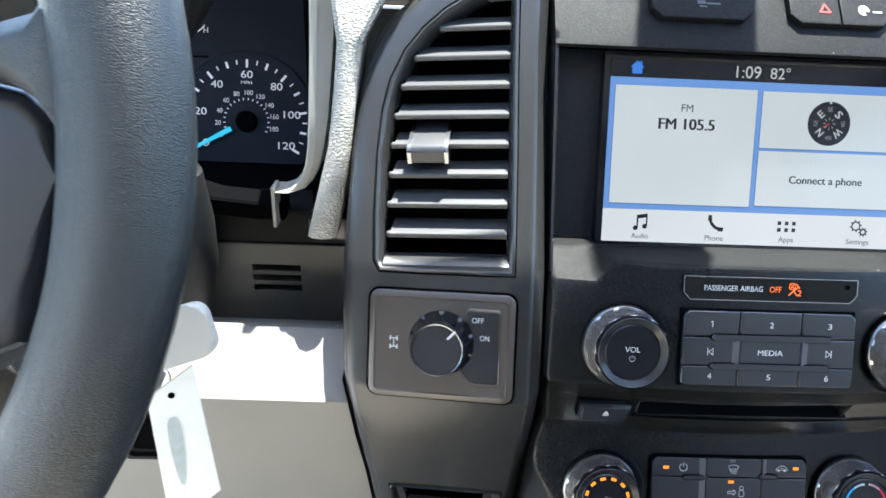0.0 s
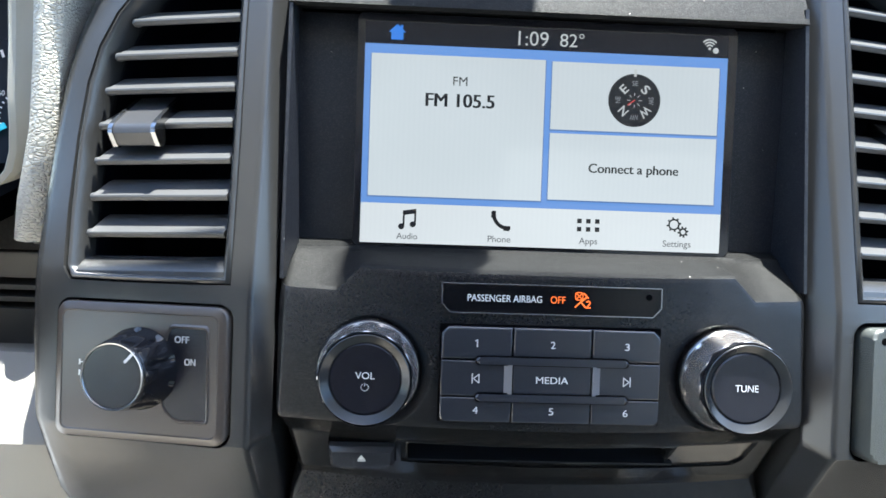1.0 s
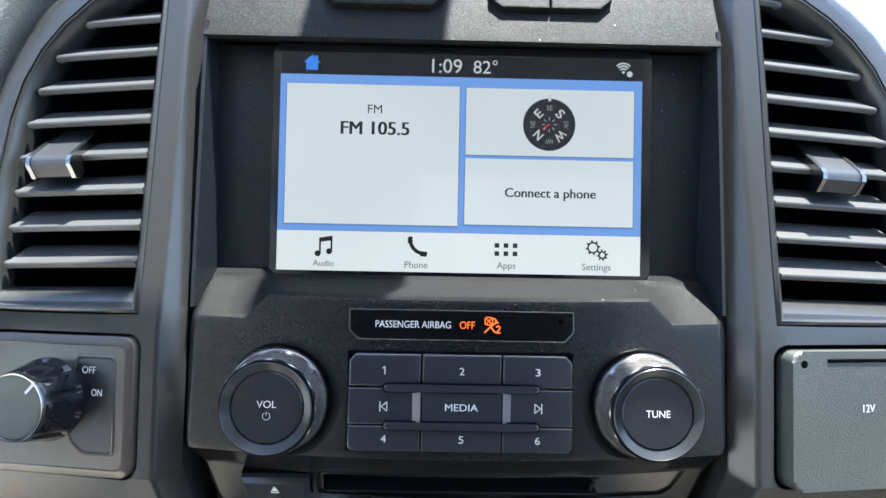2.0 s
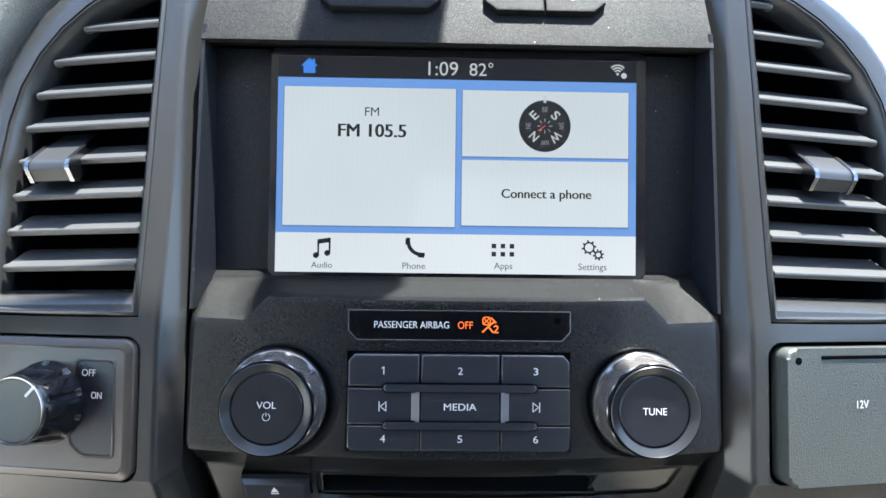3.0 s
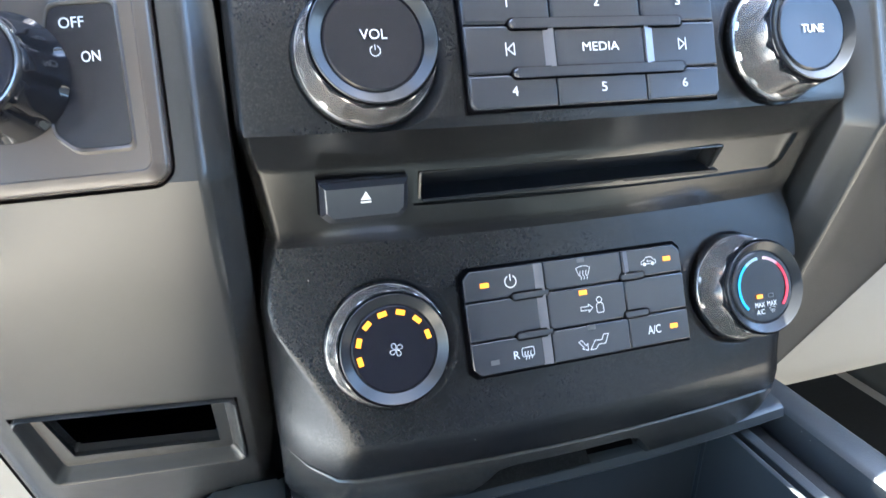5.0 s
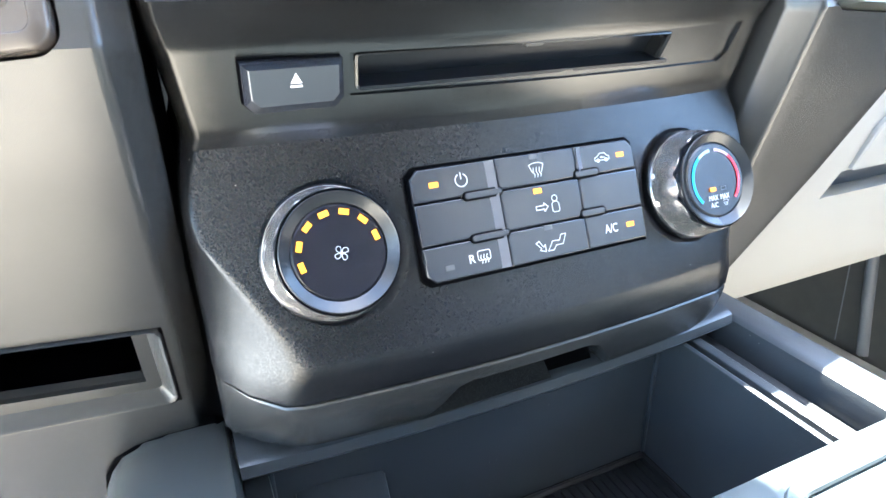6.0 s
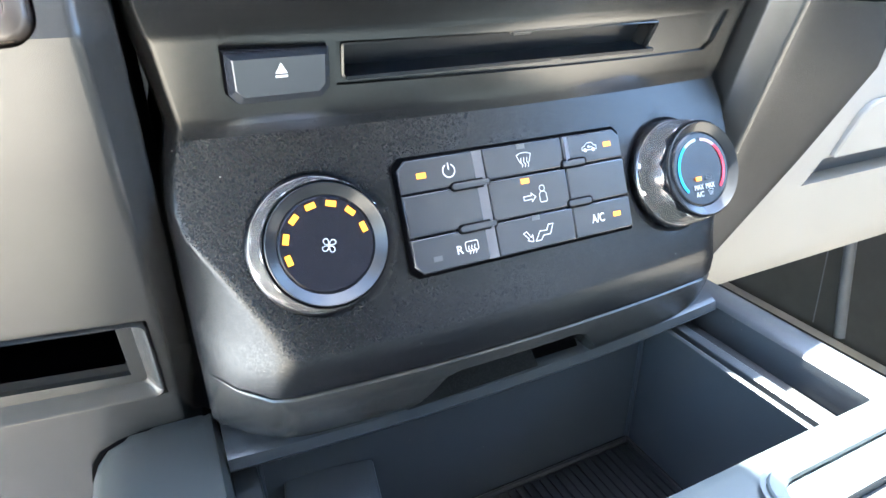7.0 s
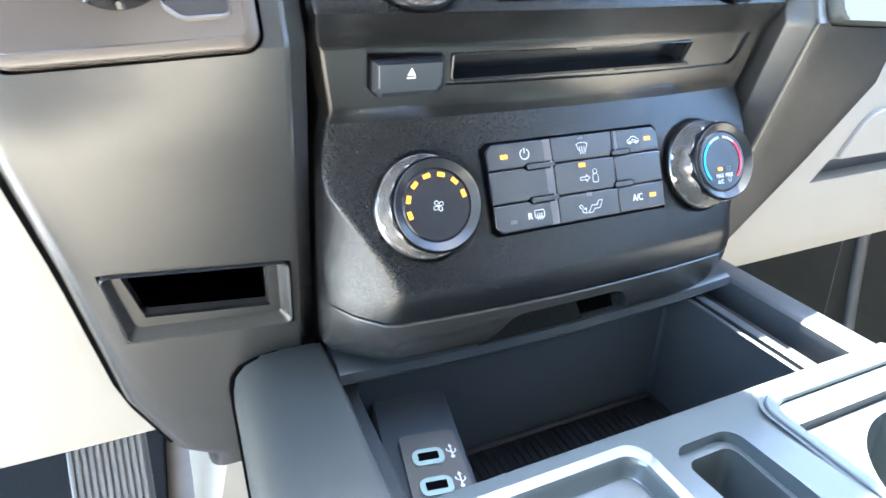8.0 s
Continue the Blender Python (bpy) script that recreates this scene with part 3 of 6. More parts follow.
glovebox()


# ---- columns beside the stack ----
OUTER = ((0.364, 0.1990), (0.411, 0.2145), (0.491, 0.2211), (0.5385, 0.2270), (0.575, 0.2350), (0.61, 0.2370), (0.64, 0.2368), (0.69, 0.2345),
         (0.715, 0.2325), (0.735, 0.2285), (0.75, 0.2225), (0.763, 0.2135), (0.774, 0.2010), (0.783, 0.1875), (0.790, 0.1730), (0.796, 0.1550))


def column_y(z):
    if z > 0.635:
        return -0.0510 + 0.55 * (z - 0.635)
    if z > 0.575:
        return -0.0743 + (0.0743 - 0.0510) / 0.06 * (z - 0.575)
    return -0.0743 - 0.267 * (z - 0.575)


TAPER = ((0.34, 0.1300), (0.364, 0.1330), (0.411, 0.1480), (0.491, 0.1930), (0.5385, 0.2180), (0.575, 0.2345))


def column_outer(z, side=-1):
    x = float(np.interp(z, [a for a, _ in OUTER], [b for _, b in OUTER]))
    if side > 0 and z < 0.575:
        x = float(np.interp(z, [a for a, _ in TAPER], [b for _, b in TAPER]))
    return x


VENT_AT, VENT_TILT = (0.178, -0.0113, 0.704), 28.8
VENT_OUT = [(0.1400, 0.6400), (0.1600, 0.6400), (0.1900, 0.6405), (0.2130, 0.6412), (0.2165, 0.6465), (0.2172, 0.67), (0.2165, 0.70), (0.2145, 0.722),
            (0.2105, 0.738), (0.2030, 0.7525), (0.1930, 0.7640), (0.1810, 0.7735), (0.1680, 0.7805), (0.1550, 0.7850), (0.1440, 0.7870), (0.1405, 0.7840),
            (0.1405, 0.74), (0.1400, 0.70), (0.1398, 0.66)]


def vent_outline(side, grow=0.0):
    pts = [(side * (0.139 + (x - 0.139) * 1.045 - VENT_AT[0]), (z - VENT_AT[2]) / math.cos(radians(VENT_TILT))) for x, z in VENT_OUT]
    if side < 0:
        pts = pts[::-1]
    out = []
    n = len(pts)
    for i in range(n):
        a, b, c = Vector(pts[i - 1]), Vector(pts[i]), Vector(pts[(i + 1) % n])
        t = ((b - a).normalized() + (c - b).normalized()).normalized()
        k = 1 / max(0.6, ((b - a).normalized().dot(t)))
        out.append((b.x + t.y * grow * k, b.y - t.x * grow * k))
    return out


COLUMN_TURN = 10.0


def column_turn(z):
    """How fast a column falls back towards its outer edge."""
    return float(np.interp(z, (0.535, 0.575, 0.64, 0.70), (0.0, 0.187, 0.19, 0.20)))


def turned_out(side, d, m):
    """Turns a face on a column outwards about an upright line d metres inside its middle."""
    return m @ Matrix.Translation((-side * d, 0, 0)) @ Matrix.Rotation(radians(side * COLUMN_TURN), 4, "Y") @ Matrix.Translation((side * d, 0, 0))


def vent_frame(side):
    return turned_out(side, VENT_AT[0] - 0.139, frame_at(side * VENT_AT[0], VENT_AT[1], VENT_AT[2], VENT_TILT))


SWITCH_TILT = 21.2


def switch_frame(side):
    return turned_out(side, 0.0411, frame_at(side * 0.1801, -0.0633, 0.6035, SWITCH_TILT))


def column(side):
    zs = [0.34, 0.352] + sorted({round(z, 4) for z, _ in OUTER} | {0.45, 0.56, 0.5725, 0.578, 0.59, 0.625, 0.632, 0.638, 0.66, 0.80, 0.804})
    loops = []
    for z in zs:
        y, xo = column_y(z), column_outer(z, side)
        if z < 0.36 and side < 0:
            xo = 0.185
        if z > 0.799:
            y += (z - 0.797) * 3
        xi = 0.1222
        pts = [(xi, 0.08, z), (xi, y + 0.0125, z), (xi + 0.0006, y + 0.0105, z), (xi + 0.0072, y + 0.0016, z), (xi + 0.0086, y + 0.0004, z), (xi + 0.0105, y, z)]
        for f in (0.12, 0.3, 0.5, 0.7, 0.88):
            pts.append((xi + 0.0105 + (xo - xi - 0.018) * f, y, z))
        pts += [(xo - 0.0075, y + 0.0004, z), (xo - 0.0035, y + 0.0022, z), (xo - 0.001, y + 0.0055, z), (xo, y + 0.011, z), (xo - 0.002, 0.08, z)]
        turn = column_turn(z)
        loops.append([(side * px, py + (turn * max(0, px - 0.139) if py < 0.079 else 0.03), pz) for px, py, pz in pts])
    ob = part("dash_column", loft(loops), TRIM)
    cut = prism(vent_outline(side, 0.0004), -0.07, 0.05)
    cut.transform(vent_frame(side))
    rec = prism(rrect(0, 0, 0.0842, 0.0632, 0.0068, 8), -0.0090, 0.05)
    rec.transform(switch_frame(side))
    cuts = [cut, rec]
    if side < 0:
        m = frame_at(-0.1705, -0.0470, 0.4700, -14.9)
        cuts.append(prism([(-0.038, 0.0215), (0.0365, 0.0125), (0.0368, -0.0270), (-0.0345, -0.0195)], -0.004, 0.03))
        cuts[-1].transform(m)
        cuts.append(prism([(-0.0308, 0.0183), (0.0263, 0.0123), (0.0265, -0.0159), (-0.0252, -0.0089)], -0.06, 0.03))
        cuts[-1].transform(m)
    carve(ob, *cuts)
    joint = prism(rrect(0, 0, 0.0840, 0.0630, 0.0066, 8), -0.0088, -0.0040)
    joint.transform(switch_frame(side))
    tagged(part("trim", joint, GAP), "black joint sunk round the panel on the column", "trim", kind="structure")
    return tagged(ob, "dark grey satin plastic dashboard column beside the centre stack", "dashboard trim", "dash columns", "structure")


for side in (-1, 1):
    column(side)

# dark fillers in the joints between the columns and the stack
for side in (-1, 1):
    x0, x1 = sorted((side * 0.1190, side * 0.1330))
    tagged(part("trim", box(x0, x1, -0.030, 0.06, 0.34, 0.62), GAP), "black filler in the joint beside the centre stack", "trim", kind="structure")

# shadow joint between the driver's column and the knee panel
loops = []
for z in np.linspace(0.365, 0.57, 12):
    xo = column_outer(float(z), -1)
    y = column_y(float(z)) + column_turn(float(z)) * (xo - 0.139)
    loops.append([(-xo - 0.0022, y + 0.0085, z), (-xo + 0.004, y + 0.0085, z), (-xo + 0.004, y + 0.040, z), (-xo - 0.0022, y + 0.040, z)])
tagged(part("trim", loft(loops), GAP), "black joint between dash column and knee panel", "trim", kind="structure")

# open storage pocket in the driver's column
pk = thing("storage_pocket", frame_at(-0.1705, -0.0470, 0.4700, -14.9), "dark open storage pocket sunk in the dash column", "storage pocket")
outer_p = [(-0.0375, 0.0210), (0.0360, 0.0120), (0.0363, -0.0265), (-0.0340, -0.0190)]
inner_p = [(-0.0300, 0.0175), (0.0255, 0.0115), (0.0257, -0.0150), (-0.0245, -0.0080)]
blend = lambda f: [(a[0] + (b[0] - a[0]) * f, a[1] + (b[1] - a[1]) * f) for a, b in zip(outer_p, inner_p)]
loops = []
for f, w, r in ((-0.03, -0.0034, 0.004), (-0.02, 0.0002, 0.004), (0.06, 0.0009, 0.004), (0.16, 0.0004, 0.0035), (0.30, -0.0022, 0.003), (0.55, -0.0048, 0.0022), (0.72, -0.0054, 0.0018), (0.92, -0.0062, 0.0014), (1.0, -0.0095, 0.0012)):
    loops.append([(x, y, w) for x, y in rounded(blend(f), r)])
part("rim", loft(loops, False), TRIM, pk, "", 50)
# lining whose colour carries the pocket's shade
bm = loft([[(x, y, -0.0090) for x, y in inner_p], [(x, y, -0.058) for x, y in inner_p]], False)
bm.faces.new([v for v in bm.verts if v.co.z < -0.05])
part("liner", bm, POCKET_SHADE, pk, "pocket lining painted near-black for its shade")


# ---- the centre stack ----
def radio_y(x, z):
    return -0.0565 + 0.39 * (z - 0.623) + 0.007 * (x / 0.12) ** 2


def climate_y(x, z):
    return -0.0625 + 0.45 * (z - 0.525) + 0.008 * (x / 0.12) ** 2


def stack_rows():
    bow = lambda x: 0.007 * (x / 0.12) ** 2

    def crest(x):
        a = abs(x)
        return 0.6488 - 0.0100 * min(1, max(0, (a - 0.0840) / 0.0105))
    yield lambda x: (-0.0190, 0.6490), 0.1180, 0.1203, -0.012
    yield lambda x: (-0.0215, 0.6484 + 0.20 * (crest(x) - 0.6488)), 0.1180, 0.1203, -0.014
    yield lambda x: (radio_y(x, crest(x)) + 0.0030, crest(x) + 0.0006), 0.1170, 0.1203, -0.036
    yield lambda x: (radio_y(x, crest(x)) + 0.0006, crest(x) - 0.0003), 0.1170, 0.1203, -0.038
    yield lambda x: (radio_y(x, crest(x) - 0.002), crest(x) - 0.0022), 0.1170, 0.1203, -0.040
    for z, hw in ((0.632, 0.1175), (0.61, 0.1183), (0.588, 0.1192)):
        yield lambda x, z=z: (radio_y(x, z), z), hw, 0.1208, radio_y(0.12, z) + 0.004
    yield lambda x: (radio_y(x, 0.584) + 0.0008, 0.5845), 0.1190, 0.1208, -0.056
    yield lambda x: (-0.0675 + bow(x), 0.5800), 0.1185, 0.1205, -0.055
    yield lambda x: (-0.0632 + bow(x), 0.5728), 0.1170, 0.1200, -0.052
    yield lambda x: (-0.0622 + bow(x), 0.5700), 0.1160, 0.1195, -0.050
    yield lambda x: (-0.0580 + bow(x), 0.5480), 0.1130, 0.1160, -0.046
    yield lambda x: (-0.0568 + bow(x), 0.5445), 0.1126, 0.1160, -0.045
    for z, hw, sx, sy in ((0.5405, 0.1135, 0.1170, -0.045), (0.531, 0.1170, 0.1195, -0.047), (0.521, 0.1185, 0.1208, -0.050), (0.514, 0.1175, 0.1210, -0.048),
                          (0.506, 0.1125, 0.1210, -0.046), (0.492, 0.1030, 0.1210, -0.044), (0.479, 0.0942, 0.1210, -0.042), (0.4735, 0.0915, 0.1210, -0.042)):
        yield lambda x, z=z: (climate_y(x, z), z), hw, sx, sy, float(np.interp(z, (0.4735, 0.515), (0.55, 0.0)))
    yield lambda x: (climate_y(x, 0.4727) + 0.0001, 0.4722), 0.0911, 0.1210, -0.042, 0.57
    yield lambda x: (climate_y(x, 0.4720) + 0.0001, 0.4708), 0.0912, 0.1210, -0.042, 0.6
    yield lambda x: (climate_y(x, 0.4700) + 0.0006, 0.4660), 0.0915, 0.1210, -0.042, 0.65
    yield lambda x: (climate_y(x, 0.4700) + 0.0016, 0.4584), 0.0925, 0.1210, -0.042, 0.7
    yield lambda x: (climate_y(x, 0.4700) + 0.0020, 0.4577), 0.0925, 0.1210, -0.0415, 0.7
    yield lambda x: (climate_y(x, 0.4700) + 0.0042, 0.4575), 0.0915, 0.1200, -0.040, 0.7


STEPS = [0.0, 0.2, 0.4, 0.58, 0.718, 0.808, 0.9, 1.0]


def stack_loop(f, hw, sx, sy, soft=0.0, back=0.06):
    half = []
    for k in STEPS:
        y, z = f(k * hw)
        half.append((k * hw, y, z))
    x0, y0, z0 = half[-1]
    z_edge = z0
    # tight edges with a flat facet between them, or (soft) a round shoulder
    dx, dy = sx - x0, sy - y0
    n = math.hypot(dx, dy)
    e = min(0.0022, 0.3 * n)
    half[-1] = (x0 - e, y0 + (half[-2][1] - y0) * e / (x0 - half[-2][0]), z0)
    crisp = [(x0 - 0.25 * e + 0.15 * e * dx / n, y0 + 0.15 * e * dy / n + 0.0001), (x0 + 0.9 * e * dx / n, y0 + 0.9 * e * dy / n), (x0 + 0.5 * dx, y0 + 0.5 * dy),
             (sx - 0.9 * e * dx / n, sy - 0.9 * e * dy / n), (sx - 0.1 * e, sy + 0.1 * e), (sx, sy + e)]
    for (cx, cy), a in zip(crisp, (0.06, 0.25, 0.5, 0.75, 0.92, 1.0)):
        rx = x0 + dx * math.sin(a * math.pi / 2)
        ry = y0 + dy * (1 - math.cos(a * math.pi / 2))
        half.append((cx + (rx - cx) * soft, cy + (ry - cy) * soft, z_edge))
    half.append((sx, back, z_edge))
    return [(-x, y, z) for x, y, z in half[::-1]] + half[1:]


stack = thing("centre_stack", pose(0, 0, 0), "black textured plastic centre stack housing of the dashboard", "centre console")
body = part("housing", loft([stack_loop(*r) for r in stack_rows()]), PANEL, stack)
slot_m = frame_at(0, -0.0602, 0.5590, -10.5)
cutters = [prism([(-0.0612, 0.0075), (0.0668, 0.0075), (0.0630, -0.0028), (-0.0612, -0.0028)], -0.030, 0.02),
           loft([[(x, y0, 0.02), (x, y1, 0.02), (x, y1, -0.0024 - 0.007 * (x / 0.12) ** 2), (x, y0, -0.0014 - 0.007 * (x / 0.12) ** 2)]
                 for x, y0, y1 in ((-0.0640, -0.0048, 0.0090), (0.02, -0.0052, 0.0093), (0.06, -0.0056, 0.0096), (0.0977, -0.0060, 0.0099), (0.1024, -0.0026, 0.0100), (0.1063, 0.0090, 0.0100))])]
for c in cutters:
    c.transform(slot_m)
# sockets round the four knobs
RADIO_M = frame_at(0, radio_y(0, 0.62), 0.62, 21.3)
CLIM_M = frame_at(0, climate_y(0, 0.51), 0.51, 24.2)
for m, u, v in ((RADIO_M, -0.0790, -0.0133), (RADIO_M, 0.0815, -0.0133), (CLIM_M, -0.0780, -0.0030), (CLIM_M, 0.0782, -0.0030)):
    cutters.append(lathe([(0.0234, -0.0065), (0.0234, -0.0042), (0.0246, -0.0031), (0.0264, -0.0022), (0.0288, -0.0010), (0.0315, 0.0003), (0.040, 0.0080)], 48, u, v))
    cutters[-1].transform(m)
carve(body, *cutters)
# smooth band round the disc slot, coarse grain on the ledge under the screen
body.data.materials.append(BANDPL)
body.data.materials.append(GRAINED)
for poly in body.data.polygons:
    if 0.5443 < poly.center.z < 0.5846 and abs(poly.center.x) < 0.13:
        poly.material_index = 1
    elif poly.center.z > 0.632 and poly.normal.z > 0.6:
        poly.material_index = 2

rows = []
for z, dy, hw in ((0.4569, 0.0040, 0.0918), (0.4567, 0.0025, 0.0924), (0.4560, 0.0019, 0.0926), (0.4500, 0.0028, 0.0918), (0.4420, 0.0052, 0.0902), (0.4360, 0.0080, 0.0885), (0.4318, 0.0110, 0.0870), (0.4296, 0.0150, 0.0850)):
    rows.append(stack_loop(lambda x, z=z, dy=dy: (climate_y(x, 0.470) + dy, z), hw, 0.1208, -0.040, 0.75))
lower = part("lower_cover", loft(rows), TRIM, stack, "dark grey lower cover with a finger notch")
notch = [(-0.058, 0.42), (-0.038, 0.4490), (-0.033, 0.4505), (0.020, 0.4510), (0.026, 0.4490), (0.036, 0.4370), (0.042, 0.42)]
carve(lower, loft([[(x, y, z) for x, z in notch] for y in (-0.12, -0.060)]))
# black backing paints in the shade inside the notch
part("notch_back", loft([[(x, y, z) for x, z in notch] for y in (-0.0625, -0.0580)]), GAP, stack, "back of the finger notch, painted black for its depth")
part("latch", loft([[(-0.050, -0.0715 + d, 0.4280), (-0.0365, -0.0685 + d, 0.4435), (0.006, -0.0685 + d, 0.4450), (0.012, -0.0715 + d, 0.4290)] for d in (0.0, 0.0030)]), GRAINED, stack, "black latch blade in the finger notch")

# screen surround: recessed side panels, wedge-shaped side walls and the brow
SCREEN_M = frame_at(0, 0, 0.70, 20.0)
sur = thing("screen_surround", SCREEN_M, "black grained surround recessed round the touchscreen", "dashboard trim")
part("back_panel", box(-0.1215, 0.1215, -0.0580, 0.0580, -0.018, -0.0085), SURROUND, sur)
for s in (-1, 1):
    a = [(s * 0.1186, -0.0690, 0.0185), (s * 0.1200, -0.0690, 0.0185), (s * 0.1200, -0.0690, -0.02), (s * 0.1165, -0.0690, -0.02)]
    b = [(s * 0.1188, -0.0550, 0.0170), (s * 0.1203, -0.0550, 0.0170), (s * 0.1203, -0.0550, -0.02), (s * 0.1160, -0.0550, -0.0015)]
    c = [(s * 0.1195, 0.0640, 0.0075), (s * 0.1212, 0.0640, 0.0075), (s * 0.1212, 0.0640, -0.02), (s * 0.1192, 0.0640, -0.0015)]
    part("side_wall", loft([a, b, c]), SURROUND, sur)
rows = []
for y, z in ((0.0250, 0.7530), (0.0125, 0.7545), (0.0112, 0.7562), (0.0125, 0.7580), (0.0180, 0.7645), (0.030, 0.7785), (0.043, 0.7935), (0.052, 0.8020), (0.062, 0.806)):
    rows.append([(x, y, z) for x in np.linspace(-0.1212, 0.1212, 13)] + [(0.1212, 0.09, z), (-0.1212, 0.09, z)])
brow = part("brow", loft(rows), GRAINED, None)
brow.parent = sur
brow.matrix_parent_inverse = SCREEN_M.inverted()
tagged(brow, "black grained brow over the screen")


# ---- touchscreen ----
def touchscreen():
    t = thing("touchscreen", SCREEN_M, "lit touchscreen showing pale radio and compass tiles", "touchscreen")
    part("bezel", prism(rrect(0.0006, 0.0010, 0.1824, 0.1109, 0.0025), -0.012, -0.0006, 0.0011, 3), GLOSS, t, "glossy black display border")
    k = 0.1742 / 800
    U = lambda a, b: ((a - 400) * k, (240 - b) * k)

    def rect(name, a0, b0, a1, b1, w, mat, label=""):
        p, q = U(a0, b1), U(a1, b0)
        return part(name, flat([[p, (q[0], p[1]), q, (p[0], q[1])]], w), mat, t, label)

    def icon(name, polys, a, b, w, mat, size=1.0):
        cx, cy = U(a, b)
        return part(name, flat(scaled(polys, k * size, cx, cy), w), mat, t)

    rect("status_bar", 0, 0, 800, 48, 0.0, UI_DARK)
    rect("wallpaper", 0, 48, 800, 393, 0.0, UI_BLUE, "blue display background")
    rect("menu_bar", 0, 393, 800, 480, 0.0, UI_BAR, "white display menu bar")
    for a0, b0, a1, b1 in ((15, 69, 395, 377), (410, 71, 782, 219), (410, 227, 782, 373)):
        rect("tile_shadow", a0 - 2, b0 + 1, a1 + 2, b1 + 3, 0.00012, UI_EDGE)
        rect("tile", a0, b0, a1, b1, 0.00024, UI_TILE, "pale grey display tile")
    W = 0.00040
    L = lambda body, wd, a, b, mat, bold=0.0: lettering(body, wd * k, *U(a, b), W, mat, t, bold)
    L("1:09", 66, 366, 24, UI_LIT)
    L("82°", 53, 451, 24, UI_LIT)
    L("FM", 31, 209, 123, UI_INK)
    L("FM 105.5", 149, 210, 165, UI_INK, 0.026)
    L("Connect a phone", 200, 599, 304, UI_INK, 0.020)
    for body, wd, a in (("Audio", 46, 103), ("Phone", 50, 306), ("Apps", 41, 504), ("Settings", 63, 703)):
        L(body, wd, a, 464, UI_GREY, 0.006)
    icon("home_icon", [[(-19, -1), (0, 17), (19, -1)], [(-13, -17), (13, -17), (13, 0), (-13, 0)], [(7, 6), (12, 1), (12, 15), (7, 15)]], 69, 22, W, UI_HOME)
    wifi = [disc(-2, -9, 3.2, 12)]
    for r in (8, 14, 20):
        wifi += stroke(arc(-2, -9, r, 45, 135, 10), 3.4)
    icon("wifi_icon", wifi, 759, 20, W, UI_LIT)
    icon("info_dot", [disc(0, 0, 6.5, 20)], 771, 33, W + 0.0001, UI_LIT)
    note = [disc(-13, -16, 6.5, 20), disc(12, -11, 6.5, 20)]
    note += stroke([(-8, -16), (-8, 17), (17, 21), (17, -11)], 4) + stroke([(-8, 12), (17, 16)], 6)
    icon("music_icon", note, 103, 427, W, UI_INK)
    ph = stroke(arc(17, 17, 30, 172, 278, 14), 8)
    ph += [[(-19, 8), (-8, 12), (-10, 24), (-19, 22)], [(8, -19), (22, -20), (24, -10), (12, -8)]]
    icon("phone_icon", ph, 306, 426, W, UI_INK)
    icon("apps_icon", [[(x - 5, y - 5), (x + 5, y - 5), (x + 5, y + 5), (x - 5, y + 5)] for x in (-20, 0, 20) for y in (-9, 9)], 503, 427, W, UI_INK)
    gear = []
    for gx, gy, r in ((-8, 6, 11), (13, -10, 7)):
        gear += stroke(arc(gx, gy, r, 0, 345, 23), 3.4, True)
        for i in range(8):
            a = radians(45 * i + 10)
            gear += stroke([(gx + r * math.cos(a), gy + r * math.sin(a)), (gx + (r + 4) * math.cos(a), gy + (r + 4) * math.sin(a))], 4)
    icon("gear_icon", gear, 703, 425, W, UI_INK)
    icon("compass_dial", [disc(0, 0, 58, 56)], 594, 149, W, UI_INK)
    ticks = []
    for i in range(8):
        a = radians(45 * i)
        ticks += stroke([(10 * math.cos(a), 10 * math.sin(a)), (16 * math.cos(a), 16 * math.sin(a))], 1.5)
    ticks += stroke([(0, 54), (0, 66)], 6)
    icon("compass_ticks", ticks, 594, 149, W + 0.00012, UI_LIT)
    icon("compass_needle", stroke([(-14, -10), (0, 0)], 3), 594, 149, W + 0.00014, UI_RED)
    cx, cy = U(594, 149)
    for body, ang, wd, ht, mat in (("E", 135, 13, 19, UI_LIT), ("S", 45, 14, 20, UI_LIT), ("W", -45, 24, 19, UI_LIT), ("N", -135, 16, 19, UI_LIT),
                                   ("SE", 90, 13, 11, UI_DIM), ("SW", 0, 16, 11, UI_DIM), ("NW", -90, 17, 11, UI_DIM), ("NE", 180, 14, 11, UI_DIM)):
        r = (34 if mat is UI_LIT else 37) * k
        lettering(body, wd * k, cx + r * math.cos(radians(ang)), cy + r * math.sin(radians(ang)), W + 0.00020, mat, t, 0.02 if mat is UI_LIT else 0.0, ang - 90, height=ht * k)


touchscreen()


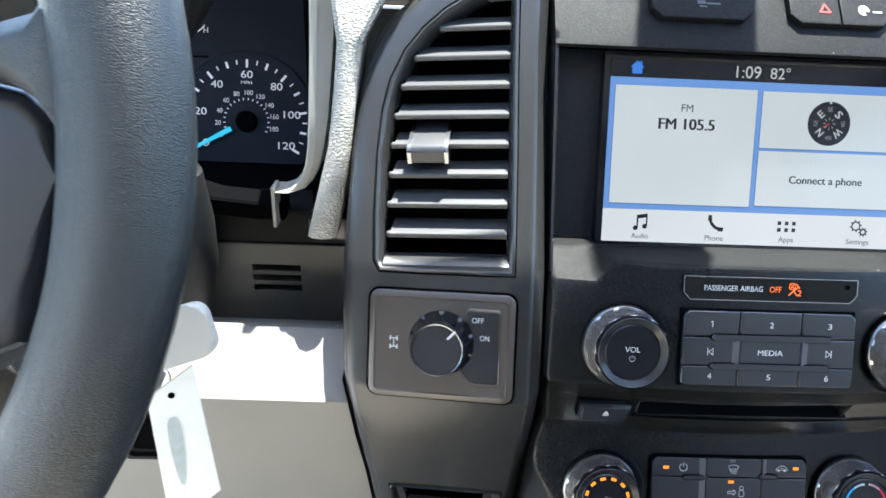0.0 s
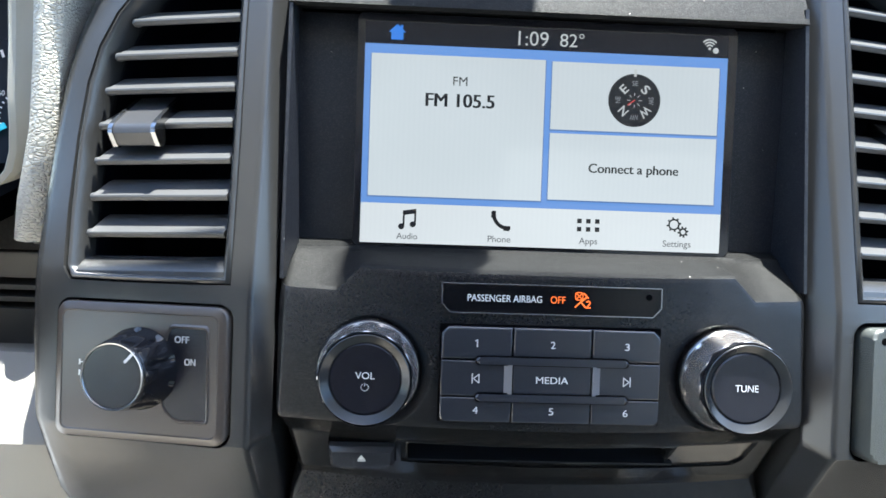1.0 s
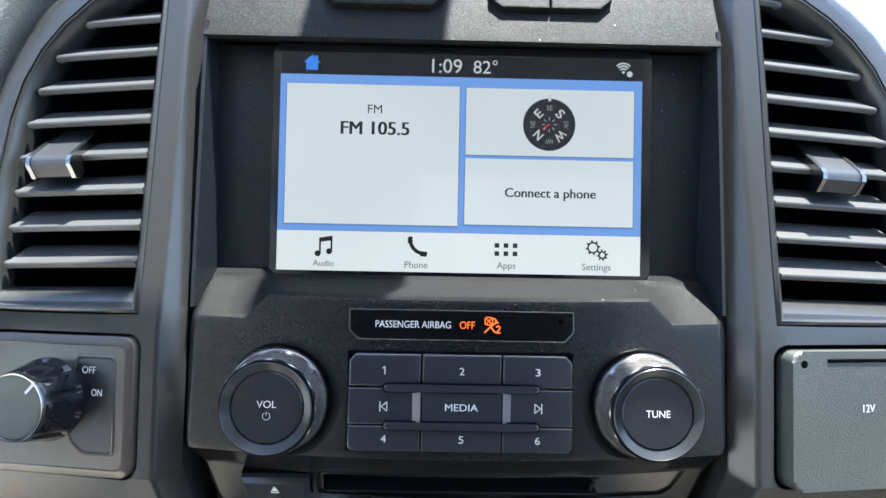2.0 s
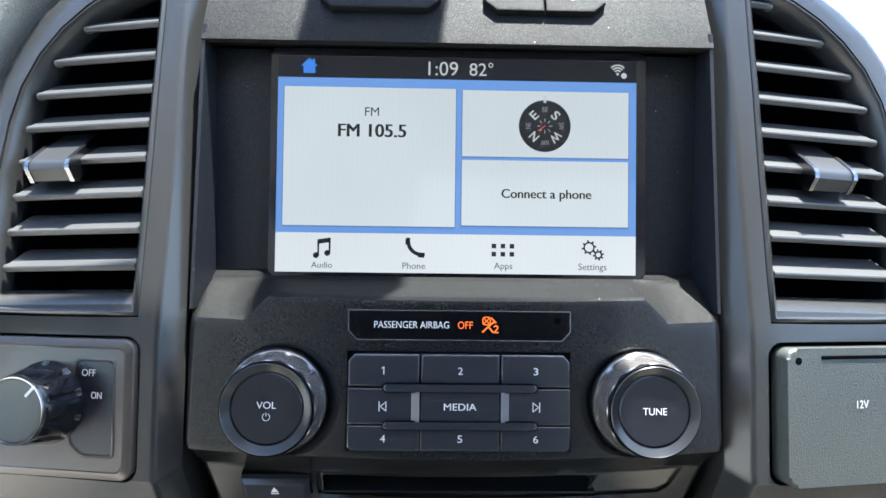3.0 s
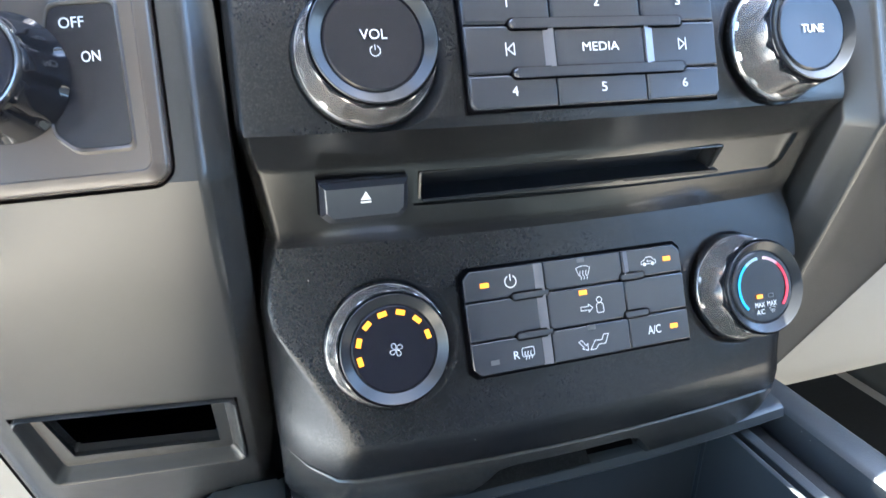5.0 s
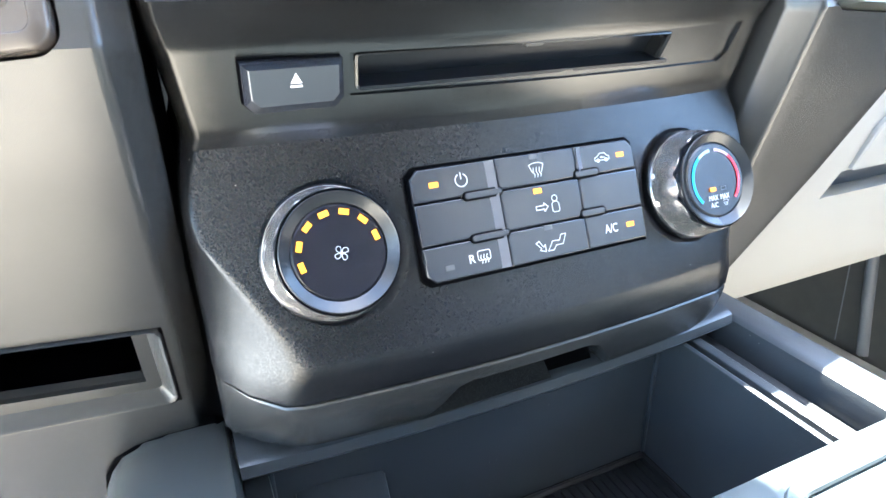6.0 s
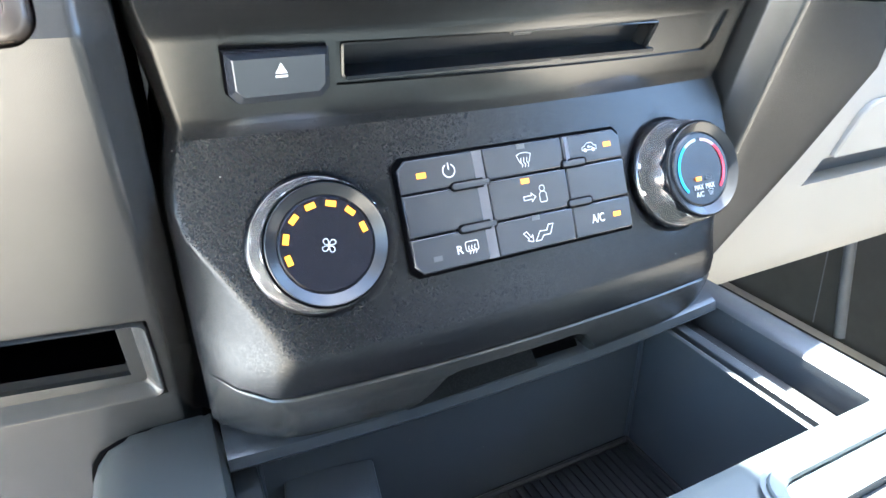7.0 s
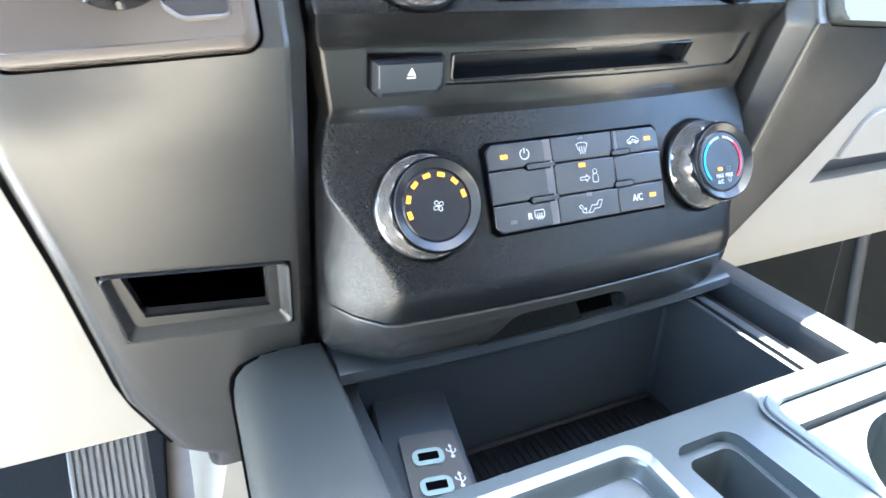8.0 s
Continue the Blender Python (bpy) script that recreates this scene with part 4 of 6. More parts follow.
# ---- knobs and buttons ----
def knob(parent, name, u, v, h, w0, label, r=0.0212, face=KNOBFACE):
    """A turned knob: chromed fluted skirt, satin ring and black face."""
    k = part(name, lathe([(r * 1.034, w0 + 0.0030), (r * 1.03, w0 + 0.0042), (r * 1.0, w0 + h * 0.55), (r * 0.962, w0 + h - 0.0026), (r * 0.940, w0 + h - 0.0012), (r * 0.915, w0 + h - 0.0009), (r * 0.912, w0 + h - 0.0060)], 192, u, v, 12, 0.0003, (1, 2, 3, 4), 12), SKIRT, parent, label, 22)
    part("base_ring", lathe([(r * 1.04, w0 - 0.004), (r * 1.075, w0 + 0.0002), (r * 1.08, w0 + 0.0012), (r * 1.065, w0 + 0.0024), (r * 1.035, w0 + 0.0032), (r * 1.0, w0 + 0.0034)], 96, u, v), BRIGHT, k, "thin chrome base ring")
    part("collar", lathe([(r * 0.93, w0 + h - 0.004), (r * 0.925, w0 + h - 0.0004), (r * 0.910, w0 + h + 0.0003), (r * 0.895, w0 + h - 0.0002), (r * 0.885, w0 + h - 0.003)], 64, u, v), GLOSS, k, "thin glossy black joint")
    part("ring", lathe([(r * 0.888, w0 + h - 0.002), (r * 0.885, w0 + h + 0.0009), (r * 0.870, w0 + h + 0.0012), (r * 0.845, w0 + h + 0.0007), (r * 0.715, w0 + h - 0.0011), (r * 0.70, w0 + h - 0.003)], 64, u, v), RING, k, "dark satin dished ring")
    part("face", lathe([(r * 0.70, w0 + h - 0.003), (r * 0.70, w0 + h - 0.0012), (r * 0.67, w0 + h - 0.0007), (r * 0.3, w0 + h - 0.0009), (r * 0.02, w0 + h - 0.0010)], 64, u, v), face, k, "black knob face")
    return k


def button(parent, pts, w0, w1, mat=BUTTON, bevel=0.0009, name="button"):
    return part(name, prism(pts, w0, w1, bevel, 3), mat, parent)


POWER = stroke(arc(0, 0, 1, 120, 420, 20), 0.16) + stroke([(0, 0.2), (0, 1.15)], 0.16)


def radio_unit():
    t = thing("radio_controls", RADIO_M, "black radio control panel with chrome knobs and numbered buttons", "car radio")
    Wt = 0.00405
    # airbag indicator strip
    air = [(-0.0478, 0.0268), (0.0492, 0.0268), (0.0492, 0.0180), (0.0455, 0.0140), (-0.0440, 0.0140), (-0.0478, 0.0180)]
    strip = part("indicator_strip", prism(air, -0.003, 0.0006, 0.0003), STRIPBLACK, t, "glossy black passenger airbag indicator strip")
    part("strip_rim", flat(stroke(air, 0.00045, True), 0.00075), LINEGREY, strip)
    lettering("PASSENGER AIRBAG", 0.0326, -0.0203, 0.0206, 0.0009, WHITE, strip, 0.003, height=0.0030)
    lettering("OFF", 0.0065, 0.0031, 0.0206, 0.0009, ORANGE, strip, 0.003, height=0.0032)
    tell = stroke(rrect(-1.9, 2.0, 3.8, 3.8, 1.0, 3), 0.55, True) + stroke([(-3.4, 3.5), (-0.4, 0.5)], 0.55) + stroke([(-3.4, 0.5), (-0.4, 3.5)], 0.55)
    tell += stroke([(0.6, 3.6), (2.8, 1.2)], 0.8) + stroke([(-3.8, -3.6), (-1.0, -0.9), (1.4, -3.6)], 0.8) + stroke([(-1.0, -0.9), (1.8, 1.4)], 0.9)
    tell += stroke([(2.0, -0.9), (2.9, -0.3), (3.8, -0.9), (3.7, -1.9), (2.0, -3.8), (4.0, -3.8)], 0.7)
    part("telltale", flat(scaled(tell, 0.00085, 0.0140, 0.0208), 0.0009), ORANGE, strip, "lit orange warning mark")
    part("sensor_dot", lathe([(0.0013, 0.0), (0.0013, 0.0009), (0.0008, 0.0011)], 20, 0.0435, 0.0228), GAP, strip)
    # the three by three block
    part("button_well", prism([(-0.0482, 0.0090), (0.0494, 0.0090), (0.0494, -0.0340), (-0.0482, -0.0340)], -0.004, 0.0004), GAP, t)
    xs, ys = (-0.0477, -0.0163, 0.0184, 0.0489), (0.0084, -0.0062, -0.0222, -0.0335)
    c, g = 0.0030, 0.00022
    for i in range(3):
        for j in range(3):
            x0, x1, y1, y0 = xs[i] + g, xs[i + 1] - g, ys[j] - g, ys[j + 1] + g
            pts = [(x0, y0), (x1, y0), (x1, y1), (x0, y1)]
            if (i, j) == (0, 0):
                pts = [(x0, y0), (x1, y0), (x1, y1), (x0 + c, y1), (x0, y1 - c)]
            if (i, j) == (2, 0):
                pts = [(x0, y0), (x1, y0), (x1, y1 - c), (x1 - c, y1), (x0, y1)]
            if (i, j) == (0, 2):
                pts = [(x0 + c * 0.6, y0), (x1, y0), (x1, y1), (x0, y1), (x0, y0 + c * 0.6)]
            if (i, j) == (2, 2):
                pts = [(x0, y0), (x1 - c * 0.6, y0), (x1, y0 + c * 0.6), (x1, y1), (x0, y1)]
            top = 0.0036 if j == 1 and i == 1 else 0.0032
            b = button(t, pts, -0.002, top, bevel=0.0009 if j else 0.0013)
            if (i, j) == (0, 0):
                one = stroke([(-0.75, 0.95), (0.10, 1.50), (0.10, -1.55)], 0.42)
                part("lettering", flat(scaled(one, 0.0010, (x0 + x1) / 2, (y0 + y1) / 2), Wt - 0.0006), WHITE, b)
            elif j == 0:
                lettering("123"[i], 0.0020 if i else 0.0010, (x0 + x1) / 2, (y0 + y1) / 2, Wt - 0.0006, WHITE, b, 0.003, height=0.0031)
            if j == 2:
                lettering("456"[i], 0.0021, (x0 + x1) / 2, (y0 + y1) / 2, Wt - 0.0006, WHITE, b, 0.003, height=0.0031)
            if (i, j) == (1, 1):
                lettering("MEDIA", 0.0140, (x0 + x1) / 2, (y0 + y1) / 2, Wt - 0.0003, WHITE, b, 0.003, height=0.0029)
            if j == 1 and i != 1:
                s = 1 if i else -1
                tri = stroke([(s * -1.2, 1.9), (s * 1.2, 0), (s * -1.2, -1.9)], 0.35, True) + stroke([(s * 1.7, 2.0), (s * 1.7, -2.0)], 0.4)
                part("skip_symbol", flat(scaled(tri, 0.0010, (x0 + x1) / 2, (y0 + y1) / 2), Wt - 0.0006), WHITE, b)
                # angled flank next to the middle key, paler to paint in its sheen
                xa, xb = (x1 - 0.0038, x1) if i == 0 else (x0, x0 + 0.0038)
                za, zb = (0.0031, 0.0042) if i == 0 else (0.0042, 0.0031)
                bm = bmesh.new()
                lo = [bm.verts.new(p) for p in ((xa, y0 + 0.0004, 0.002), (xb, y0 + 0.0004, 0.002), (xb, y1 - 0.0004, 0.002), (xa, y1 - 0.0004, 0.002))]
                hi = [bm.verts.new(p) for p in ((xa, y0 + 0.0004, za), (xb, y0 + 0.0004, zb), (xb, y1 - 0.0004, zb), (xa, y1 - 0.0004, za))]
                bm.faces.new(hi)
                for q in range(4):
                    bm.faces.new((lo[q], lo[(q + 1) % 4], hi[(q + 1) % 4], hi[q]))
                part("flank", bm, SATIN, b, "angled key flank, coloured paler for its sheen")
    for y in (ys[1], ys[2]):
        part("divider_gap", prism(rrect(0.0010, y, 0.0675, 0.0042, 0.0020, 5), 0.001, 0.0037), GAP, t)
        part("divider", prism(rrect(0.0010, y, 0.0665, 0.0032, 0.0015, 5), 0.001, 0.0046, 0.0011, 3), BUTTON, t, "black divider bar")
    for name, u, body in (("volume_knob", -0.0790, "VOL"), ("tuning_knob", 0.0815, "TUNE")):
        off = -0.0031
        k = knob(t, name, u, -0.0133, 0.0175, off, "smoked chrome %s knob with black face" % ("volume" if u < 0 else "tuning"))
        z = off + 0.0175 - 0.0004
        if u < 0:
            lettering(body, 0.0080, u, -0.0118, z, WHITE, k, 0.0, height=0.0029)
            part("power_symbol", flat(scaled(POWER, 0.0015, u, -0.0166), z), WHITE, k)
        else:
            lettering(body, 0.0100, u, -0.0133, z, WHITE, k, 0.0, height=0.0029)


radio_unit()


def disc_slot():
    t = thing("disc_slot", slot_m, "black disc slot with eject button in the centre stack", "disc player")
    part("slot_floor", box(-0.0606, 0.0664, -0.0034, -0.0022, -0.029, -0.0018), SLOTIN, t)
    part("slot_shutter", box(-0.0606, 0.0664, -0.0022, 0.0072, -0.028, -0.0125), SLOTIN, t)
    bm = prism([(0.0000, 0.0074), (0.0100, 0.0074), (0.0085, 0.0058), (0.0018, 0.0058)], -0.026, -0.0050, 0.0003)
    part("shutter_tab", bm, TABGREY, t)
    rim = [(-0.0612, 0.0075), (0.0668, 0.0075), (0.0630, -0.0028), (-0.0612, -0.0028)]
    grown = [(-0.0619, 0.0080), (0.0675, 0.0080), (0.0635, -0.0034), (-0.0619, -0.0034)]
    sag = lambda x, w: w - 0.007 * (x / 0.12) ** 2
    part("slot_rim", loft([[(x, y, sag(x, w)) for x, y in rounded(q, r)] for q, w, r in ((grown, -0.0022, 0.0014), (grown, -0.0012, 0.0014), (rim, -0.0009, 0.0010), (rim, -0.0040, 0.0010))], False), TRIM, t, "thin satin slot edge")
    key = [(-0.0152, 0.0072), (0.0152, 0.0072), (0.0152, -0.0050), (0.0124, -0.0080), (-0.0124, -0.0080), (-0.0152, -0.0050)]
    top = [(-0.0136, 0.0062), (0.0136, 0.0062), (0.0134, -0.0030), (0.0114, -0.0052), (-0.0114, -0.0052), (-0.0134, -0.0030)]
    part("eject_gap", prism([(x * 1.035 - 0.0820, y * 1.06 + 0.0011) for x, y in key], -0.010, -0.0022), GAP, t, "black gap round the eject button")
    e = part("eject_button", loft([[(x * k, y * k, w) for x, y in q] for q, w, k in ((key, -0.006, 1.0), (key, 0.0002, 1.0), (key, 0.0007, 0.985), (top, 0.0027, 1.0), (top, 0.0030, 0.97))]), BUTTON, t, "black eject button with bevelled edges", 12)
    e.matrix_basis = Matrix.Translation((-0.0820, 0.0011, 0.0))
    part("eject_symbol", flat([[(-0.0018, 0.0014), (0.0018, 0.0014), (0, 0.0046)], [(-0.0018, 0.0002), (0.0018, 0.0002), (0.0018, 0.0009), (-0.0018, 0.0009)]], 0.0032), WHITE, e)


disc_slot()


def climate_unit():
    t = thing("climate_controls", CLIM_M, "black climate control panel with two chrome knobs and lit buttons", "climate control")
    part("button_well", prism([(-0.0462, 0.0206), (0.0464, 0.0206), (0.0490, 0.0180), (0.0488, -0.0216), (-0.0462, -0.0216), (-0.0490, -0.0188), (-0.0490, 0.0178)], -0.004, 0.0002), GAP, t)
    xs, ys = (-0.0480, -0.0150, 0.0196, 0.0480), (0.0196, 0.0076, -0.0076, -0.0206)
    g, c = 0.00022, 0.0030
    B = {}
    for i in range(3):
        for j in range(3):
            x0, x1, y1, y0 = xs[i] + g, xs[i + 1] - g, ys[j] - g, ys[j + 1] + g
            pts = [(x0, y0), (x1, y0), (x1, y1), (x0, y1)]
            if (i, j) == (0, 0):
                pts = [(x0, y0), (x1, y0), (x1, y1), (x0 + c, y1), (x0, y1 - c)]
            if (i, j) == (2, 0):
                pts = [(x0, y0), (x1, y0), (x1, y1 - c), (x1 - c, y1), (x0, y1)]
            if (i, j) == (0, 2):
                pts = [(x0 + c, y0), (x1, y0), (x1, y1), (x0, y1), (x0, y0 + c)]
            top = 0.0030 if i == 1 else 0.0026
            b = button(t, pts, -0.002, top)
            B[i, j] = (b, (x0 + x1) / 2, (y0 + y1) / 2, top + 0.0002)
            # angled flanks whose paler colour carries the light they catch
            if i == 0 or (i == 2 and j == 0):
                xa, xb = (x1 - 0.0040, x1 - 0.0003) if i == 0 else (x0 + 0.0003, x0 + 0.0030)
                za, zb = (0.0025, 0.0036) if i == 0 else (0.0036, 0.0025)
                bm = bmesh.new()
                lo = [bm.verts.new(p) for p in ((xa, y0 + 0.0004, 0.001), (xb, y0 + 0.0004, 0.001), (xb, y1 - 0.0004, 0.001), (xa, y1 - 0.0004, 0.001))]
                hi = [bm.verts.new(p) for p in ((xa, y0 + 0.0004, za), (xb, y0 + 0.0004, zb), (xb, y1 - 0.0004, zb), (xa, y1 - 0.0004, za))]
                bm.faces.new(hi)
                for q in range(4):
                    bm.faces.new((lo[q], lo[(q + 1) % 4], hi[(q + 1) % 4], hi[q]))
                part("flank", bm, SATIN, b, "angled key flank, coloured paler for its sheen")
    for cx, y in ((-0.0215, ys[1]), (-0.0215, ys[2]), (0.0235, ys[1] + 0.0012), (0.0235, ys[2] + 0.0012)):
        part("divider_gap", prism(rrect(cx, y, (0.0150 if cx < 0 else 0.0110) + 0.0010, 0.0035, 0.0017, 4), 0.001, 0.0033), GAP, t)
        part("divider", prism(rrect(cx, y, 0.0150 if cx < 0 else 0.0110, 0.0025, 0.0012, 4), 0.001, 0.0036, 0.0007), BUTTON, t, "black divider bar")

    def lamp(b, x, y, w=0.0034, lit=True):
        part("lamp", prism([(x - w / 2, y - 0.0009), (x + w / 2, y - 0.0009), (x + w / 2, y + 0.0009), (x - w / 2, y + 0.0009)], b[3] - 0.001, b[3]), AMBER if lit else GREYPRINT, b[0],
             "lit amber indicator" if lit else "")

    b = B[0, 0]
    lamp(b, b[1] - 0.0080, b[2] - 0.0002)
    part("power_symbol", flat(scaled(POWER, 0.0023, b[1] + 0.0026, b[2]), b[3]), WHITE, b[0])
    b = B[1, 0]
    lamp(b, b[1] - 0.0010, b[2] + 0.0044, lit=False)
    shield = stroke([(-1.9, -1.0), (-3.1, 2.0), (-1.6, 2.6), (0, 2.75), (1.6, 2.6), (3.1, 2.0), (1.9, -1.0)], 0.26)
    heat = [q for x in (-1.3, 0, 1.3) for q in stroke([(x, -2.6), (x + 0.35, -1.7), (x - 0.35, -0.6), (x, 0.9)], 0.26)]
    part("defrost_symbol", flat(scaled(shield + heat, 0.0010, b[1] - 0.0004, b[2] - 0.0007), b[3]), WHITE, b[0])
    b = B[2, 0]
    lamp(b, b[1] + 0.0070, b[2] + 0.0002)
    car = stroke([(-3.4, -0.9), (-3.3, 0.2), (-2.0, 0.7), (-0.9, 1.8), (1.4, 1.8), (2.4, 0.7), (3.4, 0.4), (3.4, -0.9)], 0.26, True) + stroke([(1.5, 0.1), (-0.7, 0.1), (0.0, 0.7)], 0.26) + [disc(-1.9, -0.95, 0.75, 12), disc(1.9, -0.95, 0.75, 12)]
    part("recirculation_symbol", flat(scaled(car, 0.0010, b[1] - 0.0018, b[2]), b[3]), WHITE, b[0])
    b = B[1, 1]
    lamp(b, b[1] - 0.0016, b[2] + 0.0052)
    arrow = stroke([(-4, 0.7), (-0.6, 0.7), (-0.6, 1.6), (1.2, 0), (-0.6, -1.6), (-0.6, -0.7), (-4, -0.7)], 0.28, True)
    pill = stroke(arc(4.4, 2.7, 1.15, 0, 345, 15), 0.26, True) + stroke([(3.6, 1.5), (2.9, 0.6), (2.9, -1.9), (3.4, -2.4), (5.6, -2.4), (6.0, -1.9), (5.9, 0.6), (5.2, 1.5)], 0.26, True)
    part("airflow_symbol", flat(scaled(arrow + pill, 0.0010, b[1] + 0.0006, b[2] - 0.0012), b[3]), WHITE, b[0])
    b = B[1, 2]
    lamp(b, b[1] + 0.0002, b[2] + 0.0052, lit=False)
    down = stroke([(-6.6, 1.2), (-5.2, 1.8), (-3.6, -0.6), (-2.8, 0.2), (-2.8, -2.4), (-5.2, -1.6), (-4.6, -1.0)], 0.28, True)
    seat = stroke([(-1.8, -2.4), (0.6, 1.0), (3.6, 0.8), (4.6, 2.8), (6.8, 2.8), (5.0, -0.8), (2.0, -0.8), (0.6, -2.4)], 0.28, True)
    part("airflow_symbol", flat(scaled(down + seat, 0.0010, b[1] + 0.0004, b[2] - 0.0010), b[3]), WHITE, b[0])
    b = B[0, 2]
    lamp(b, b[1] - 0.0075, b[2] - 0.0018, lit=False)
    lettering("R", 0.0023, b[1] + 0.0014, b[2] - 0.0004, b[3], WHITE, b[0], 0.006)
    rear = stroke(rrect(0, 0.4, 5.0, 3.4, 0.7, 3), 0.28, True) + [q for x in (-1.2, 0, 1.2) for q in stroke([(x, -2.4), (x + 0.4, -1.4), (x - 0.4, -0.4), (x, 0.6)], 0.28)]
    part("rear_defrost_symbol", flat(scaled(rear, 0.0010, b[1] + 0.0062, b[2] - 0.0002), b[3]), WHITE, b[0])
    b = B[2, 2]
    lettering("A/C", 0.0060, b[1] - 0.0030, b[2], b[3], WHITE, b[0], 0.003, height=0.0034)
    lamp(b, b[1] + 0.0064, b[2] + 0.0001)
    # fan knob with its arc of lamps
    off, h = -0.0032, 0.0160
    z = off + h - 0.0004
    k = knob(t, "fan_knob", -0.0780, -0.0030, h, off, "smoked chrome fan knob with lit amber marks", r=0.0215)
    for i in range(7):
        a = radians(192 - 29.5 * i)
        r = 0.0126
        part("lamp", flat(scaled([[(-0.0009, -0.0016), (0.0009, -0.0016), (0.0009, 0.0016), (-0.0009, 0.0016)]], 1, -0.0780 + r * math.cos(a), -0.0030 + r * math.sin(a), math.degrees(a)), z), AMBER, k, "lit amber mark")
    fan = []
    for i in range(4):
        fan += scaled(stroke([(0.05, 0.25), (-0.55, 1.2), (-0.45, 2.2), (0.2, 2.75), (1.05, 2.6), (1.45, 1.95), (1.1, 1.2), (0.05, 0.25)], 0.22), 0.88, 0, 0, 90 * i + 42)
    part("fan_symbol", flat(scaled(fan, 0.00098, -0.0776, -0.0034), z), WHITE, k)
    # temperature knob
    k = knob(t, "temperature_knob", 0.0782, -0.0030, h, off, "smoked chrome temperature knob with blue and red arcs", r=0.0215)
    cx, cy = 0.0782, -0.0030
    part("cold_arc", flat(stroke(arc(cx, cy, 0.0120, 128, 222, 20), 0.0012), z), BLUEARC, k, "blue cold arc")
    part("cold_arc_end", flat(stroke(arc(cx, cy, 0.0120, 98, 126.5, 8), 0.0012), z), COLDWHITE, k, "pale end of the cold arc")
    part("hot_arc", flat(stroke(arc(cx, cy, 0.0120, 48, -42, 20), 0.0012), z), REDARC, k, "red hot arc")
    part("hot_arc_end", flat(stroke(arc(cx, cy, 0.0120, 82, 49.5, 8), 0.0012), z), HOTWHITE, k, "pale end of the hot arc")
    part("lamp", flat([[(cx - 0.0040, cy - 0.0046), (cx - 0.0010, cy - 0.0046), (cx - 0.0010, cy - 0.0030), (cx - 0.0040, cy - 0.0030)]], z), AMBER, k, "lit amber indicator")
    part("lamp", flat(stroke([(cx + 0.0018, cy - 0.0046), (cx + 0.0044, cy - 0.0046), (cx + 0.0044, cy - 0.0032), (cx + 0.0018, cy - 0.0032)], 0.0003, True), z), GREYPRINT, k)
    lettering("MAX", 0.0048, cx - 0.0029, cy - 0.0072, z, WHITE, k, 0.003, height=0.0021)
    lettering("A/C", 0.0040, cx - 0.0029, cy - 0.0101, z, WHITE, k, 0.003, height=0.0021)
    lettering("MAX", 0.0048, cx + 0.0032, cy - 0.0072, z, WHITE, k, 0.003, height=0.0021)
    part("defrost_symbol", flat(scaled(shield + heat, 0.00045, cx + 0.0032, cy - 0.0099), z), WHITE, k)


climate_unit()


# ---- buttons on the brow ----
def brow_buttons():
    m = frame_at(0, 0.0284, 0.7755, 40.0)
    for x0, x1, split, label in ((-0.0672, -0.0090, None, "dark grey warning lamp pad on the brow"), (0.0120, 0.0710, 0.0412, "pair of dark grey buttons with hazard triangle on the brow")):
        t = thing("switch_pad", m, label, "car switch", "brow switches")
        y0, y1, c = -0.0085, 0.0145, 0.0060
        out = [(x0, y1), (x0, y0 + c), (x0 + c, y0), (x1 - c, y0), (x1, y0 + c), (x1, y1)]
        part("well", prism([(x0 - 0.001, y1 + 0.001), (x0 - 0.001, y0 + c), (x0 + c, y0 - 0.001), (x1 - c, y0 - 0.001), (x1 + 0.001, y0 + c), (x1 + 0.001, y1 + 0.001)], -0.003, 0.0005), GAP, t)
        if split is None:
            p = part("button", prism(out, -0.001, 0.0042, 0.0012), GRAINED, t)
            part("symbol", flat(stroke([(-0.0405, 0.0018), (-0.0372, 0.0018)], 0.0022) + stroke([(-0.0355, 0.0012), (-0.0285, 0.0012)], 0.0012) + stroke([(-0.0400, -0.0008), (-0.0362, -0.0008)], 0.0010), 0.0045), GREYPRINT, p)
        else:
            a = [(x0, y1), (x0, y0 + c), (x0 + c, y0), (split - 0.0002, y0), (split - 0.0002, y1)]
            b = [(split + 0.0002, y1), (split + 0.0002, y0), (x1 - c, y0), (x1, y0 + c), (x1, y1)]
            p = part("button", prism(a, -0.001, 0.0042, 0.0012), GRAINED, t)
            part("hazard_triangle", flat(stroke([(0.0290, -0.0010), (0.0350, -0.0010), (0.0320, 0.0040)], 0.0010, True), 0.0045), HAZARD, p)
            p = part("button", prism(b, -0.001, 0.0042, 0.0012), GRAINED, t)
            part("symbol", flat([arc(0.0545, 0.0012, 0.0032, -20, 290, 18) + [(0.0545, 0.0012)]] + stroke([(0.0600, 0.0004), (0.0645, 0.0004)], 0.0010), 0.0045), WHITE, p)


brow_buttons()


